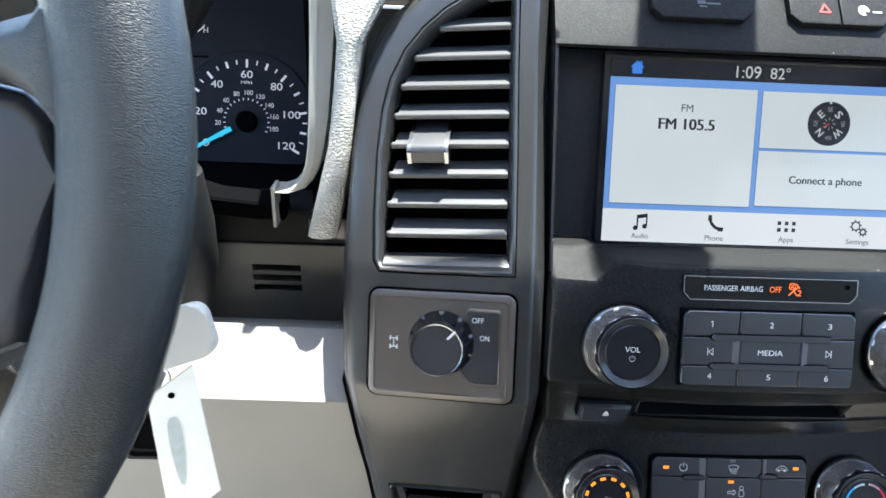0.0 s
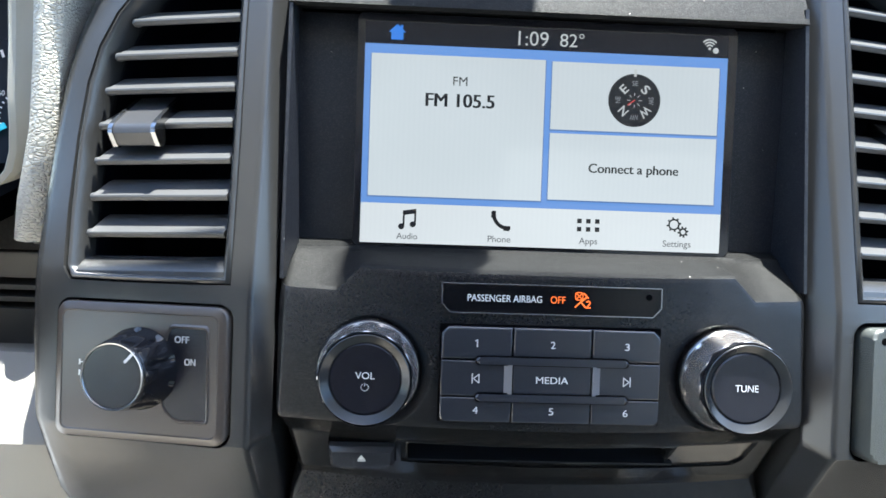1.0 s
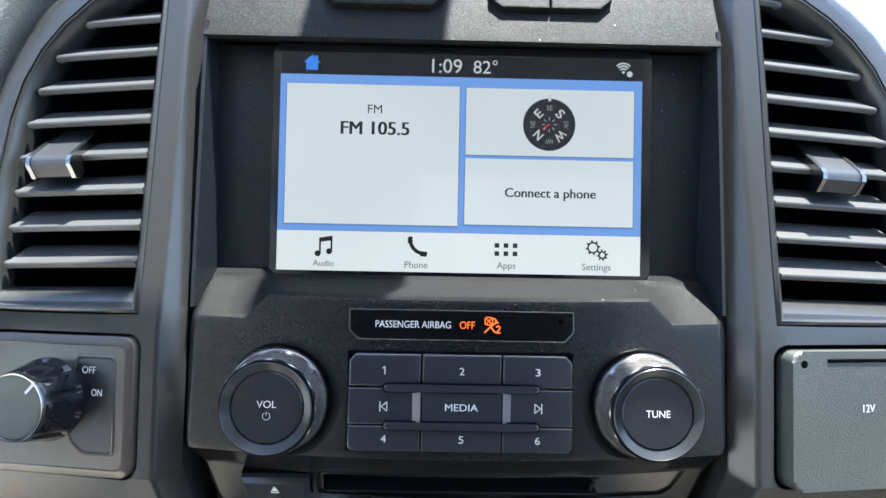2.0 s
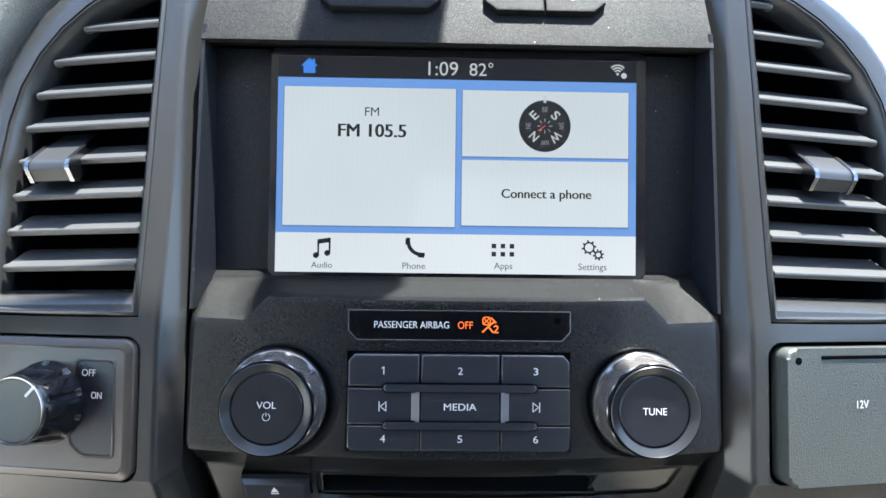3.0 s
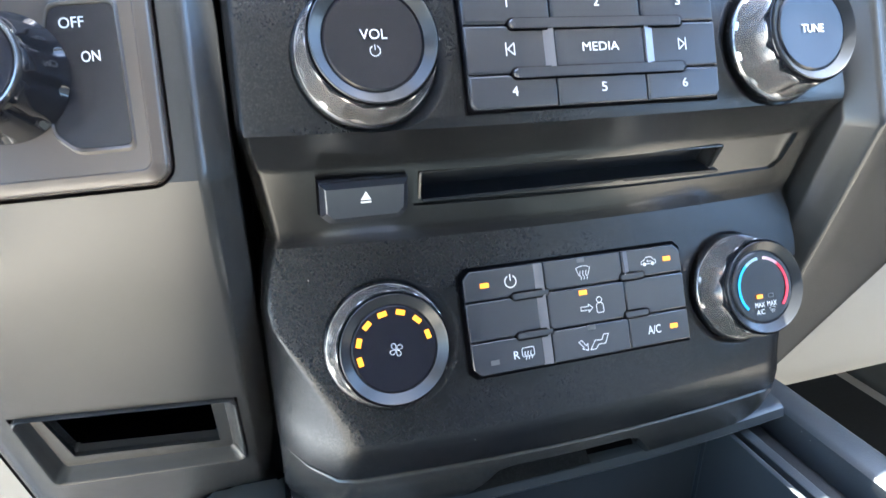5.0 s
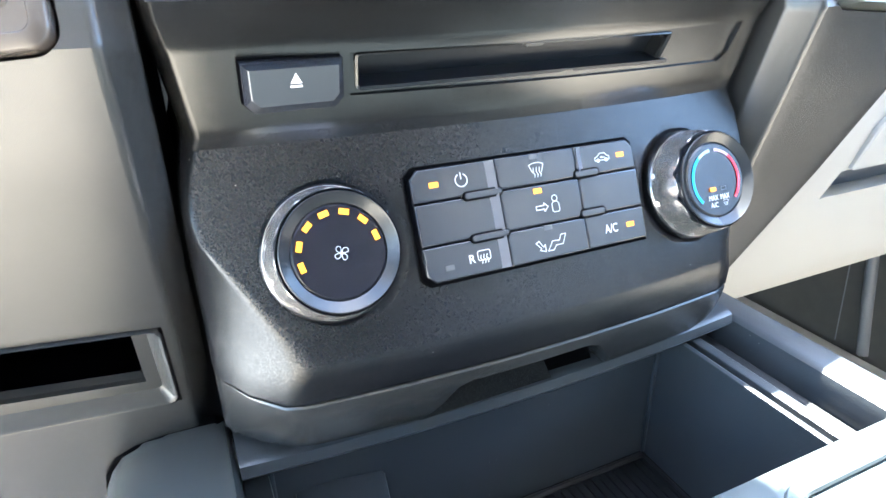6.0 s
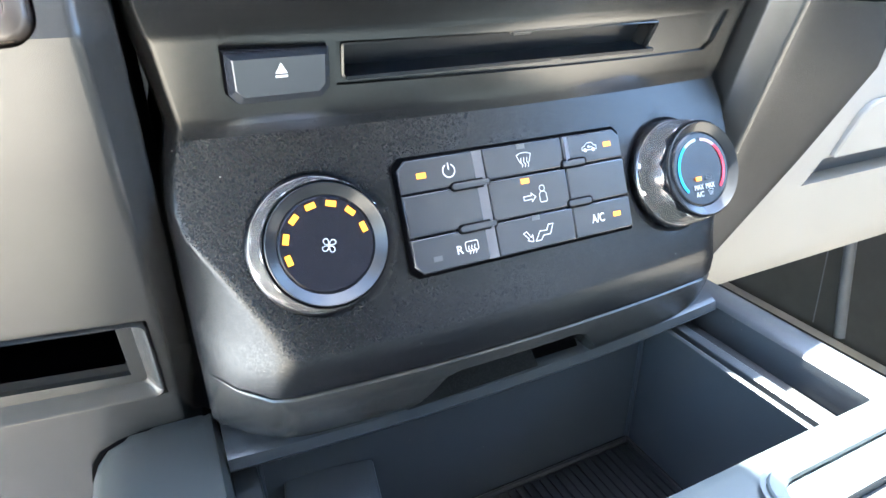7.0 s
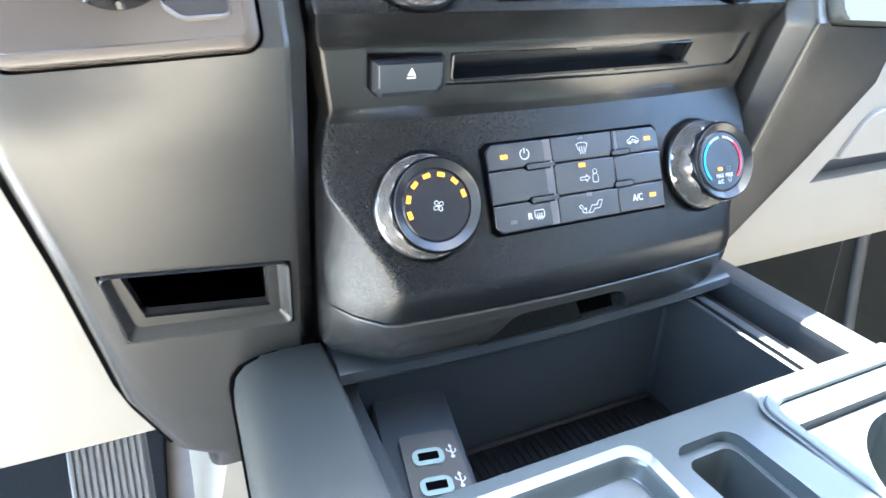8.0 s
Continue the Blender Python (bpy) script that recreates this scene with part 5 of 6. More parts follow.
# ---- air vents ----
def air_vent(side, tab_x):
    t = thing("air_vent", vent_frame(side), "dark air vent with pale slats and a chrome-edged tab", "air vent", "dash vents")
    loops = []
    for grow, w in ((0.0, -0.010), (0.0, 0.0002), (-0.0006, 0.0014), (-0.0018, 0.0020), (-0.0034, 0.0010), (-0.0052, -0.0040), (-0.0058, -0.0100), (-0.0058, -0.0120)):
        loops.append([(x, y, w) for x, y in vent_outline(side, grow)])
    part("frame", loft(loops, False), TRIM, t, "dark grey moulded vent rim", 50)
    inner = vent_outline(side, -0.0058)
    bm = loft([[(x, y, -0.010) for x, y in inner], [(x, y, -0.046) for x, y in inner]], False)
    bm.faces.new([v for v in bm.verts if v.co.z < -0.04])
    part("duct", bm, DUCT_SHADE, t, "duct behind the slats, coloured dark for its shade")
    # broad sloping sill along the foot of the opening
    low = min(p[1] for p in inner)
    x0, x1 = sorted((side * (0.1425 - VENT_AT[0]), side * (0.2145 - VENT_AT[0])))
    part("sill", loft([[(x, low + dv, w) for dv, w in ((-0.0040, -0.004), (-0.0030, 0.0012), (-0.0005, 0.0010), (0.0035, -0.0020), (0.0070, -0.0070), (0.0075, -0.0110), (-0.0040, -0.0110))] for x in (x0, x1)]), TRIM, t, "dark grey sloping vent sill")
    s, c = math.sin(radians(VENT_TILT)), math.cos(radians(VENT_TILT))
    xi = side * (0.1455 - VENT_AT[0])
    ys = [p[1] for p in inner]
    for k in range(9):
        v = (0.6590 + 0.0149 * k - VENT_AT[2]) / c
        if v + 0.002 > max(ys):
            continue
        # the outer end follows the rim
        xo = None
        for (ax, ay), (bx, by) in zip(inner, inner[1:] + inner[:1]):
            if (ay - v) * (by - v) <= 0 and ay != by:
                x = ax + (bx - ax) * (v - ay) / (by - ay)
                if xo is None or side * x > side * xo:
                    xo = x
        xa, xb = sorted((xi, xo - side * 0.0035))
        loops = []
        sa, ca = math.sin(radians(VENT_TILT + 14)), math.cos(radians(VENT_TILT + 14))
        for d, th in ((0.0, 0.0009), (0.0005, 0.0015), (0.004, 0.0016), (0.014, 0.0011), (0.017, 0.0004)):
            cy, cz = v + sa * d, -0.0012 - ca * d
            loops.append([(xa, cy - ca * th, cz - sa * th), (xb, cy - ca * th, cz - sa * th), (xb, cy + ca * th, cz + sa * th), (xa, cy + ca * th, cz + sa * th)])
        slat = part("slat", loft(loops), SLAT, t)
        pin = lathe([(0.0008, -0.0022), (0.0018, -0.0014), (0.0021, 0.0), (0.0018, 0.0016), (0.0007, 0.0024)], 14)
        pin.transform(Matrix.Translation((xo - side * 0.0030, v + 0.0012, -0.0030)) @ Matrix.Rotation(radians(90), 4, "Y"))
        part("pivot", pin, SLAT, slat)
    u = tab_x - side * VENT_AT[0]
    sa, ca = math.sin(radians(VENT_TILT + 14)), math.cos(radians(VENT_TILT + 14))
    v = (0.7072 - VENT_AT[2]) / c
    at = lambda x, d, b: (x, v - sa * d + ca * b, ca * d + sa * b)

    def tongue(x0, x1, g):
        loops = []
        for d, top, low in ((-0.0190, 0.0020, -0.0040), (-0.0040, 0.0012, -0.0075), (0.0062, 0.0002, -0.0098), (0.0088, -0.0010, -0.0102), (0.0102, -0.0030, -0.0090)):
            loops.append([at(x0, d + g, low - g), at(x1, d + g, low - g), at(x1, d + g, top + g), at(x0, d + g, top + g)])
        return loft(loops)

    tab = part("tab", tongue(u - 0.0096, u + 0.0096, 0.0), TABGREY, t, "grey tab")
    for e in (-1, 1):
        x0, x1 = sorted((u + e * 0.0094, u + e * 0.0116))
        part("edge", tongue(x0, x1, 0.0005), BRIGHT, tab, "chrome tab edge")


air_vent(-1, -0.1900)
air_vent(1, 0.1775)


# ---- transfer switch and socket cover ----
def drive_switch():
    t = thing("drive_mode_switch", switch_frame(-1), "dark grey panel with a rotary drive mode knob", "rotary switch")
    part("plate", loft([[(x, y, w) for x, y in rrect(0, 0, 0.0818 - d, 0.0608 - d, max(0.0058 - d / 3, 0.002), 8)] for d, w in ((0.0, -0.0040), (0.0, 0.0006), (0.0006, 0.0014), (0.0016, 0.0020), (0.0066, 0.0030), (0.0076, 0.0030), (0.0084, 0.0026))]), PLATE, t)
    L = [(0.0150, 0.0205), (0.0320, 0.0205), (0.0325, -0.0190), (0.0180, -0.0190), (0.0125, -0.0140), (0.0125, 0.0100)]
    rec = part("inset", prism(rounded(L, 0.0022), 0.0004, 0.0028, 0.0002), KNOBFACE, t, "black inset with printed positions")
    lip = rounded(L, 0.0022)
    mid = (sum(x for x, _ in L) / 6, sum(y for _, y in L) / 6)
    grow = lambda k: [(mid[0] + (x - mid[0]) * k, mid[1] + (y - mid[1]) * k) for x, y in lip]
    part("inset_rim", loft([[(x, y, w) for x, y in grow(k)] for k, w in ((1.0, 0.0020), (1.01, 0.0031), (1.05, 0.0034), (1.09, 0.0026))], False), PLATE, t, "moulded edge round the inset")
    lettering("OFF", 0.0066, 0.0205, 0.0158, 0.0030, WHITE, rec, 0.008, height=0.0030)
    lettering("ON", 0.0050, 0.0245, 0.0062, 0.0030, WHITE, rec, 0.008, height=0.0030)
    mark = stroke([(-1.4, 2), (1.4, 2)], 0.5) + stroke([(-1.4, -2), (1.4, -2)], 0.5) + stroke([(0, 2), (0, -2)], 0.5)
    mark += stroke([(-1.6, 2.8), (-1.6, 1.2)], 0.7) + stroke([(1.6, 2.8), (1.6, 1.2)], 0.7) + stroke([(-1.6, -1.2), (-1.6, -2.8)], 0.7) + stroke([(1.6, -1.2), (1.6, -2.8)], 0.7)
    part("axle_symbol", flat(scaled(mark, 0.0012, -0.0262, 0.0010), 0.0028), WHITE, t)
    r, u, v, h = 0.0160, 0.0006, 0.0022, 0.0200
    k = part("knob", lathe([(r * 1.13, -0.001), (r * 1.13, 0.0035), (r * 1.08, 0.0050), (r * 1.03, 0.010), (r * 0.94, h - 0.003), (r * 0.90, h - 0.001), (r * 0.86, h)], 120, u, v, 10, 0.0012, (2, 3, 4)), GLOSS, t, "glossy black ribbed knob")
    part("ring", lathe([(r * 0.905, h - 0.003), (r * 0.895, h - 0.0002), (r * 0.870, h + 0.0008), (r * 0.835, h + 0.0006), (r * 0.800, h - 0.0004), (r * 0.795, h - 0.002)], 64, u, v), BRIGHT, k, "bright satin ring")
    part("face", lathe([(r * 0.82, h - 0.002), (r * 0.82, h - 0.0003), (r * 0.79, h + 0.0002), (r * 0.02, h)], 64, u, v), KNOBFACE, k, "black knob face")
    part("pointer", flat(stroke([(u + 0.0058, v + 0.0064), (u + 0.0094, v + 0.0102)], 0.0012), h + 0.0005), WHITE, k)


drive_switch()


def socket_cover():
    t = thing("socket_cover", switch_frame(1), "grained grey twelve volt socket cover on the column", "socket cover")
    out = rrect(0.0010, -0.0005, 0.0780, 0.0600, 0.0048, 7)
    part("lid", prism(out, -0.0040, 0.0060, 0.0018, 3), COVER, t)
    part("catch_slit", prism([(-0.0210, 0.0262), (0.030, 0.0262), (0.030, 0.0246), (-0.0210, 0.0246)], 0.0050, 0.0064, 0.0003), GAP, t)
    part("screw_hole", lathe([(0.0017, 0.0030), (0.0017, 0.0060), (0.0012, 0.00615)], 16, -0.0325, 0.0240), GAP, t)
    lettering("12V", 0.0060, -0.0002, 0.0046, 0.0063, WHITE, t, 0.006, height=0.0034)


socket_cover()


# ---- console tray ----
def front_console():
    t = thing("centre_console", pose(0, -0.15, 0), "slate grey centre console with open storage bin", "centre console")
    off = Matrix.Translation((0, 0.15, 0))

    def put(name, bm, mat, label=""):
        bm.transform(off)
        return part(name, bm, mat, t, label)
    # driver's side rail, rounded outwards
    loops = []
    for y, zt, xo in ((0.004, 0.390, -0.150), (-0.004, 0.406, -0.1590), (-0.012, 0.416, -0.1630), (-0.025, 0.4245, -0.1655), (-0.045, 0.4290, -0.1668), (-0.10, 0.4305, -0.1672), (-0.30, 0.434, -0.168), (-0.80, 0.438, -0.168)):
        loops.append([(xo, y, 0.05), (xo, y, zt - 0.020), (xo + 0.002, y, zt - 0.011), (xo + 0.007, y, zt - 0.0045), (xo + 0.015, y, zt - 0.001), (xo + 0.024, y, zt), (-0.1245, y, zt - 0.0006), (-0.1215, y, zt - 0.0022), (-0.1198, y, zt - 0.006), (-0.1190, y, zt - 0.020), (-0.1190, y, 0.05)])
    put("side_rail", loft(loops), RAIL)
    edge = [(-0.1682, 0.05), (-0.1682, 0.4070), (-0.1664, 0.4150), (-0.1620, 0.4215), (-0.1540, 0.4252), (-0.1440, 0.4268), (-0.1240, 0.4262), (-0.1190, 0.4220), (-0.1180, 0.4100), (-0.1180, 0.05)]
    put("joint", loft([[(x, column_y(max(z, 0.34)) + d, z) for x, z in edge] for d in (0.012, -0.0022)]), GAP, "dark joint between rail and column")
    loops = []
    for y in (-0.030, -0.80):
        loops.append([(0.1600, y, 0.05), (0.1600, y, 0.412), (0.1585, y, 0.4165), (0.1545, y, 0.4190), (0.1400, y, 0.4195), (0.1365, y, 0.4175), (0.1350, y, 0.4120), (0.1345, y, 0.4030), (0.1345, y, 0.05)])
    put("side_rail", loft(loops), CONSOLE)
    # guide channel beside the bin
    for x0, x1, z in ((0.1290, 0.1346, 0.4020), (0.1130, 0.1290, 0.4060), (0.1065, 0.1130, 0.4145), (0.1020, 0.1065, 0.4100), (0.0985, 0.1020, 0.4155)):
        put("guide", box(x0, x1, -0.148, -0.035, 0.325, z, 0.0012), RUBBER if x0 in (0.1130, 0.1020, 0.1290) else CONSOLE)
    for x0, x1, z in ((-0.1190, -0.1085, 0.4040),):
        put("guide", box(x0, x1, -0.148, -0.035, 0.325, z, 0.0012), CONSOLE)
    # bin walls and floor
    put("bin_wall", box(-0.1085, 0.0985, -0.0470, -0.0400, 0.320, 0.420), BINGREY)
    put("bin_wall", box(-0.1085, 0.0985, -0.1530, -0.1470, 0.320, 0.4215), BINGREY)
    put("bin_floor", box(-0.1085, 0.0985, -0.1470, -0.0470, 0.320, 0.332), BINMAT)
    # rounded corners of the bin and the raised border of its mat
    for x in (-0.1078, 0.0978):
        put("bin_corner", sweep([(x, -0.0478, 0.333), (x, -0.0478, 0.404)], 0.0014, 10), BINGREY, "rounded bin corner")
    put("mat_border", sweep([(-0.104, -0.1435, 0.3328), (-0.104, -0.0505, 0.3328), (0.095, -0.0505, 0.3328), (0.095, -0.1435, 0.3328)], 0.0018, 8, True), RUBBER, "raised rubber mat border")
    # curved front lip under the stack
    loops = []
    for x in np.linspace(-0.1188, 0.1335, 19):
        y = -0.0620 - 0.0060 * (1 - (x / 0.128) ** 2)
        loops.append([(x, y, 0.4185), (x, y + 0.0012, 0.4230), (x, y + 0.0050, 0.4250), (x, -0.030, 0.4270), (x, -0.030, 0.4165), (x, y + 0.002, 0.4160)])
    put("front_lip", loft(loops), CONSOLE)
    # deck behind the bin
    rows = []
    for y, z in ((-0.1490, 0.400), (-0.1490, 0.4215), (-0.1500, 0.4290), (-0.1525, 0.4330), (-0.1570, 0.4345), (-0.20, 0.4370), (-0.40, 0.4400), (-0.80, 0.4400)):
        rows.append([(x, y, z) for x in (-0.1185, -0.06, -0.0185, 0.025, 0.08, 0.1340)] + [(0.1340, y, 0.30), (-0.1185, y, 0.30)])
    deck = put("deck", loft(rows), DECK)
    cuts = [prism(rrect(-0.0700, -0.210, 0.083, 0.095, 0.010, 6), 0.4315, 0.46), prism(rrect(-0.0018, -0.217, 0.0310, 0.096, 0.007, 6), 0.4300, 0.46),
            lathe([(0.014, 0.405), (0.0145, 0.46)], 40, -0.0530, -0.1960), prism(rrect(0.0905, -0.1824, 0.1050, 0.0064, 0.0030, 5), 0.4240, 0.46),
            prism(rrect(-0.0005, -0.2175, 0.0235, 0.089, 0.005, 6), 0.385, 0.46),
            prism(rrect(0.0850, -0.2405, 0.1080, 0.160, 0.012, 6), 0.4366, 0.46),
            lathe([(0.046, 0.36), (0.050, 0.47)], 64, 0.0830, -0.2370)]
    for c in cuts:
        c.transform(off)
    carve(deck, *cuts)
    put("tray_lip", loft([[(x, y, z) for x, y in rrect(-0.0700, -0.210, w, h, r, 6)] for w, h, r, z in
                          ((0.0822, 0.0942, 0.0098, 0.4310), (0.0822, 0.0942, 0.0098, 0.4392), (0.0806, 0.0926, 0.009, 0.4403), (0.0725, 0.0845, 0.008, 0.4398), (0.0700, 0.0820, 0.007, 0.4375), (0.0685, 0.0805, 0.0065, 0.4330), (0.0670, 0.0790, 0.006, 0.4318))], False), TRAYGLOSS, "raised tray rim")
    put("insert", loft([[(x, y, z) for x, y in rrect(0.0850, -0.2405, w, h, r, 6)] for w, h, r, z in
                        ((0.1078, 0.1598, 0.012, 0.4372), (0.1046, 0.1566, 0.0108, 0.4372), (0.1042, 0.1562, 0.0105, 0.4382), (0.1030, 0.1550, 0.0100, 0.4387), (0.0965, 0.1485, 0.010, 0.4386), (0.0952, 0.1472, 0.009, 0.4380), (0.0946, 0.1466, 0.009, 0.4364))], False), DECK, "raised cup holder rim")
    # black liner paints in the slot's shade, as sun reaches its floor
    put("slot", prism(rrect(0.0905, -0.1824, 0.1046, 0.0060, 0.0028, 5), 0.4225, 0.4310), RUBBER, "black liner that paints the slot deep and dark")
    # ribs of the floor mat
    for i in range(30):
        x = -0.052 + 0.0050 * i
        put("mat_rib", box(x - 0.0010, x + 0.0010, -0.1440, -0.0530, 0.3315, 0.3334), BINMAT)
    return t


front_console()


def usb_module():
    t = thing("usb_module", pose(-0.083, -0.094, 0.336, 0, 0, -10), "black block with two mint-ringed USB sockets in the bin", "usb socket")
    part("block", box(-0.0240, 0.0152, -0.0480, 0.0470, -0.004, 0.0520, 0.0015), BINGREY, t)
    part("plate", prism(rrect(-0.0020, -0.0160, 0.0275, 0.0585, 0.003), 0.0518, 0.0545, 0.0006), SHADETRIM, t, "dark grey socket plate")
    for y in (-0.0032, -0.0208):
        s = part("socket", prism(rrect(-0.0040, y, 0.0150, 0.0100, 0.0034), 0.0540, 0.0556, 0.0004), USBRING, t, "pale mint socket surround")
        part("opening", prism(rrect(-0.0040, y, 0.0098, 0.0044, 0.0005), 0.0550, 0.0560), GAP, s)
        tri = stroke([(0, -3), (0, 3)], 0.6) + [[(-0.9, 2.4), (0.9, 2.4), (0, 4.2)], disc(0, -3, 0.9, 12)] + stroke([(0, -1.5), (1.8, -0.2), (1.8, 1.0)], 0.5) + stroke([(0, -0.6), (-1.8, 0.6), (-1.8, 1.6)], 0.5)
        part("usb_symbol", flat(scaled(tri, 0.00115, 0.0076, y + 0.0016), 0.0548), WHITE, t)


usb_module()


# ---- instruments ----
def instrument_cluster():
    m = frame_at(-0.3320, 0.1368, 0.6740, 19.3)
    t = thing("instrument_cluster", m, "black instrument cluster with white speedometer and cyan needle", "instrument cluster")
    part("dial_plate", box(-0.16, 0.0560, -0.0950, 0.1050, -0.012, -0.001), DIAL, t)
    part("dial_disc", lathe([(0.0545, -0.001), (0.0535, 0.0004)], 72), DIAL, t)
    ticks = []
    for i in range(25):
        a = radians(209 - 9.95 * i)
        r0 = 0.0418 if i % 4 == 0 else (0.0430 if i % 2 == 0 else 0.0440)
        ticks += stroke([(r0 * math.cos(a), r0 * math.sin(a)), (0.0468 * math.cos(a), 0.0468 * math.sin(a))], 0.0018 if i % 2 == 0 else 0.0010)
    part("tick_marks", flat(ticks, 0.0008), DIALWHITE, t)
    for i, n in enumerate(("0", "20", "40", "60", "80", "100", "120")):
        a = radians(209 - 39.8 * i)
        lettering(n, 0.0040 * len(n) + 0.001, 0.0360 * math.cos(a), 0.0360 * math.sin(a), 0.0008, DIALWHITE, t, 0.003, height=0.0056)
    lettering("MPH", 0.0082, 0.0, 0.0298, 0.0008, DIALWHITE, t, height=0.0024)
    dots = []
    for i in range(20):
        a = radians(209 - 39.8 * 0.3107 * i)
        dots += stroke([(0.0166 * math.cos(a), 0.0166 * math.sin(a)), (0.0178 * math.cos(a), 0.0178 * math.sin(a))], 0.0008)
    part("inner_scale", flat(dots, 0.0008), DIALWHITE, t)
    for i in range(10):
        a = radians(209 - 39.8 * 0.6214 * i)
        n = str(20 * i)
        lettering(n, 0.0019 * len(n) + 0.0006, 0.0222 * math.cos(a), 0.0222 * math.sin(a), 0.0008, DIALWHITE, t, height=0.0036)
    a = radians(209)
    ca, sa = math.cos(a), math.sin(a)
    part("needle", prism([(r * ca - w * sa, r * sa + w * ca) for r, w in ((0.0130, 0.0018), (0.0440, 0.0011), (0.0440, -0.0011), (0.0130, -0.0018))], 0.0028, 0.0044), CYAN, t, "cyan speedometer needle")
    part("hub", lathe([(0.0085, 0.0), (0.0080, 0.0026), (0.0070, 0.0034)], 48), GAP, t)
    part("lamp", flat([[(-0.040, 0.069), (-0.037, 0.069), (-0.037, 0.0715), (-0.040, 0.0715)]], 0.0006), AMBER, t)
    lettering("C", 0.0034, -0.0600, 0.0690, 0.0008, DIALWHITE, t, height=0.0042)
    lettering("H", 0.0034, -0.0310, 0.0680, 0.0008, DIALWHITE, t, height=0.0042)
    lettering("F", 0.0030, -0.0740, 0.0715, 0.0008, DIALWHITE, t, height=0.0042)
    part("gauge_arc", flat(stroke(arc(-0.0455, 0.0810, 0.0165, 215, 325, 16), 0.0008), 0.0008), DIALWHITE, t)
    part("needle", prism([(-0.0583, 0.0704), (-0.0567, 0.0688), (-0.0440, 0.0832), (-0.0462, 0.0852)], 0.0020, 0.0032), CYAN, t, "cyan temperature needle")
    part("gauge_symbol", flat([disc(-0.0440, 0.0700, 0.0026, 16)], 0.0007), GREYPRINT, t, "grey temperature symbol")
    part("trip_display", box(-0.140, -0.0780, 0.0075, 0.0450, -0.001, 0.0004), UI_NIGHT, t, "dim trip display")
    part("display_edge", box(-0.0776, -0.0772, 0.0130, 0.0440, -0.001, 0.0005), HAZARD, t, "thin red edge of the trip display")
    part("dial_seam", box(-0.150, -0.0300, 0.0478, 0.0488, -0.001, 0.0004), GAP, t)
    part("lower_rim", sweep([(x, -0.0520 + 0.012 * (x / 0.05) ** 2 * 0.4, 0.004) for x in np.linspace(-0.055, 0.052, 15)], 0.0008, 8), SATIN, t)
    h = thing("cluster_surround", pose(-0.2685, 0.02, 0.66), "pale satin bezel and dark tunnel round the instruments", "dashboard trim")
    # tunnel walls back to the dials, near-black to stand for their shade
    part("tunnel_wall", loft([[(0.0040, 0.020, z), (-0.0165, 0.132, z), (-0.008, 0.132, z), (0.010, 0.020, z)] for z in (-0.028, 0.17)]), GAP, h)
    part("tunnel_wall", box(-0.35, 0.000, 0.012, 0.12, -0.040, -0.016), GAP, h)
    part("tunnel_roof", box(-0.35, 0.004, 0.065, 0.14, 0.145, 0.165), TRIM, h)
    # pale band that turns in at its foot
    loops = []
    for x, y, z, w, right in ((-0.0105, -0.012, 0.0040, 0.0036, 0.0036), (-0.0060, -0.012, 0.0038, 0.0038, 0.0038), (0.0005, -0.011, 0.0060, 0.0040, 0.0040), (0.0062, -0.0105, 0.0120, 0.0040, 0.0040),
                              (0.0095, -0.0095, 0.0210, 0.0038, 0.0046), (0.0110, -0.008, 0.0320, 0.0037, 0.0058), (0.0118, -0.005, 0.048, 0.0037, 0.0075), (0.0118, 0.004, 0.072, 0.0037, 0.0090),
                              (0.0118, 0.011, 0.093, 0.0037, 0.0100), (0.0118, 0.016, 0.115, 0.0037, 0.0100), (0.0100, 0.024, 0.15, 0.0037, 0.0120)):
        loops.append([(x - w, y + 0.02, z), (x - w, y + 0.0015, z), (x - w + 0.0012, y, z), (x + 0.001, y - 0.0002, z), (x + 0.0026, y + 0.0012, z), (x + right, y + 0.0022, z), (x + right, y + 0.02, z)])
    part("foot", box(-0.0152, -0.0130, -0.0125, 0.002, -0.0190, 0.0072, 0.0006), BAND, h, "thin pale foot of the bezel")
    part("bezel", loft(loops), BAND, h, "pale satin bezel")
    # near-black as well, so direct sun does not grey it
    loops = []
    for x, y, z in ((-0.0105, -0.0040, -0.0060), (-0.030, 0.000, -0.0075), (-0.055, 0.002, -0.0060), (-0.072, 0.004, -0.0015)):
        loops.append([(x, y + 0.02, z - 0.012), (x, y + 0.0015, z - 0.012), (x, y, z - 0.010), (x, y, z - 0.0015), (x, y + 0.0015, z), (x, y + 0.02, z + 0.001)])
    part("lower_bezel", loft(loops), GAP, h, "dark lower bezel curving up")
    part("seam_cover", box(0.004, 0.030, -0.006, 0.03, -0.030, -0.014, 0.003), TRIM, h)


instrument_cluster()


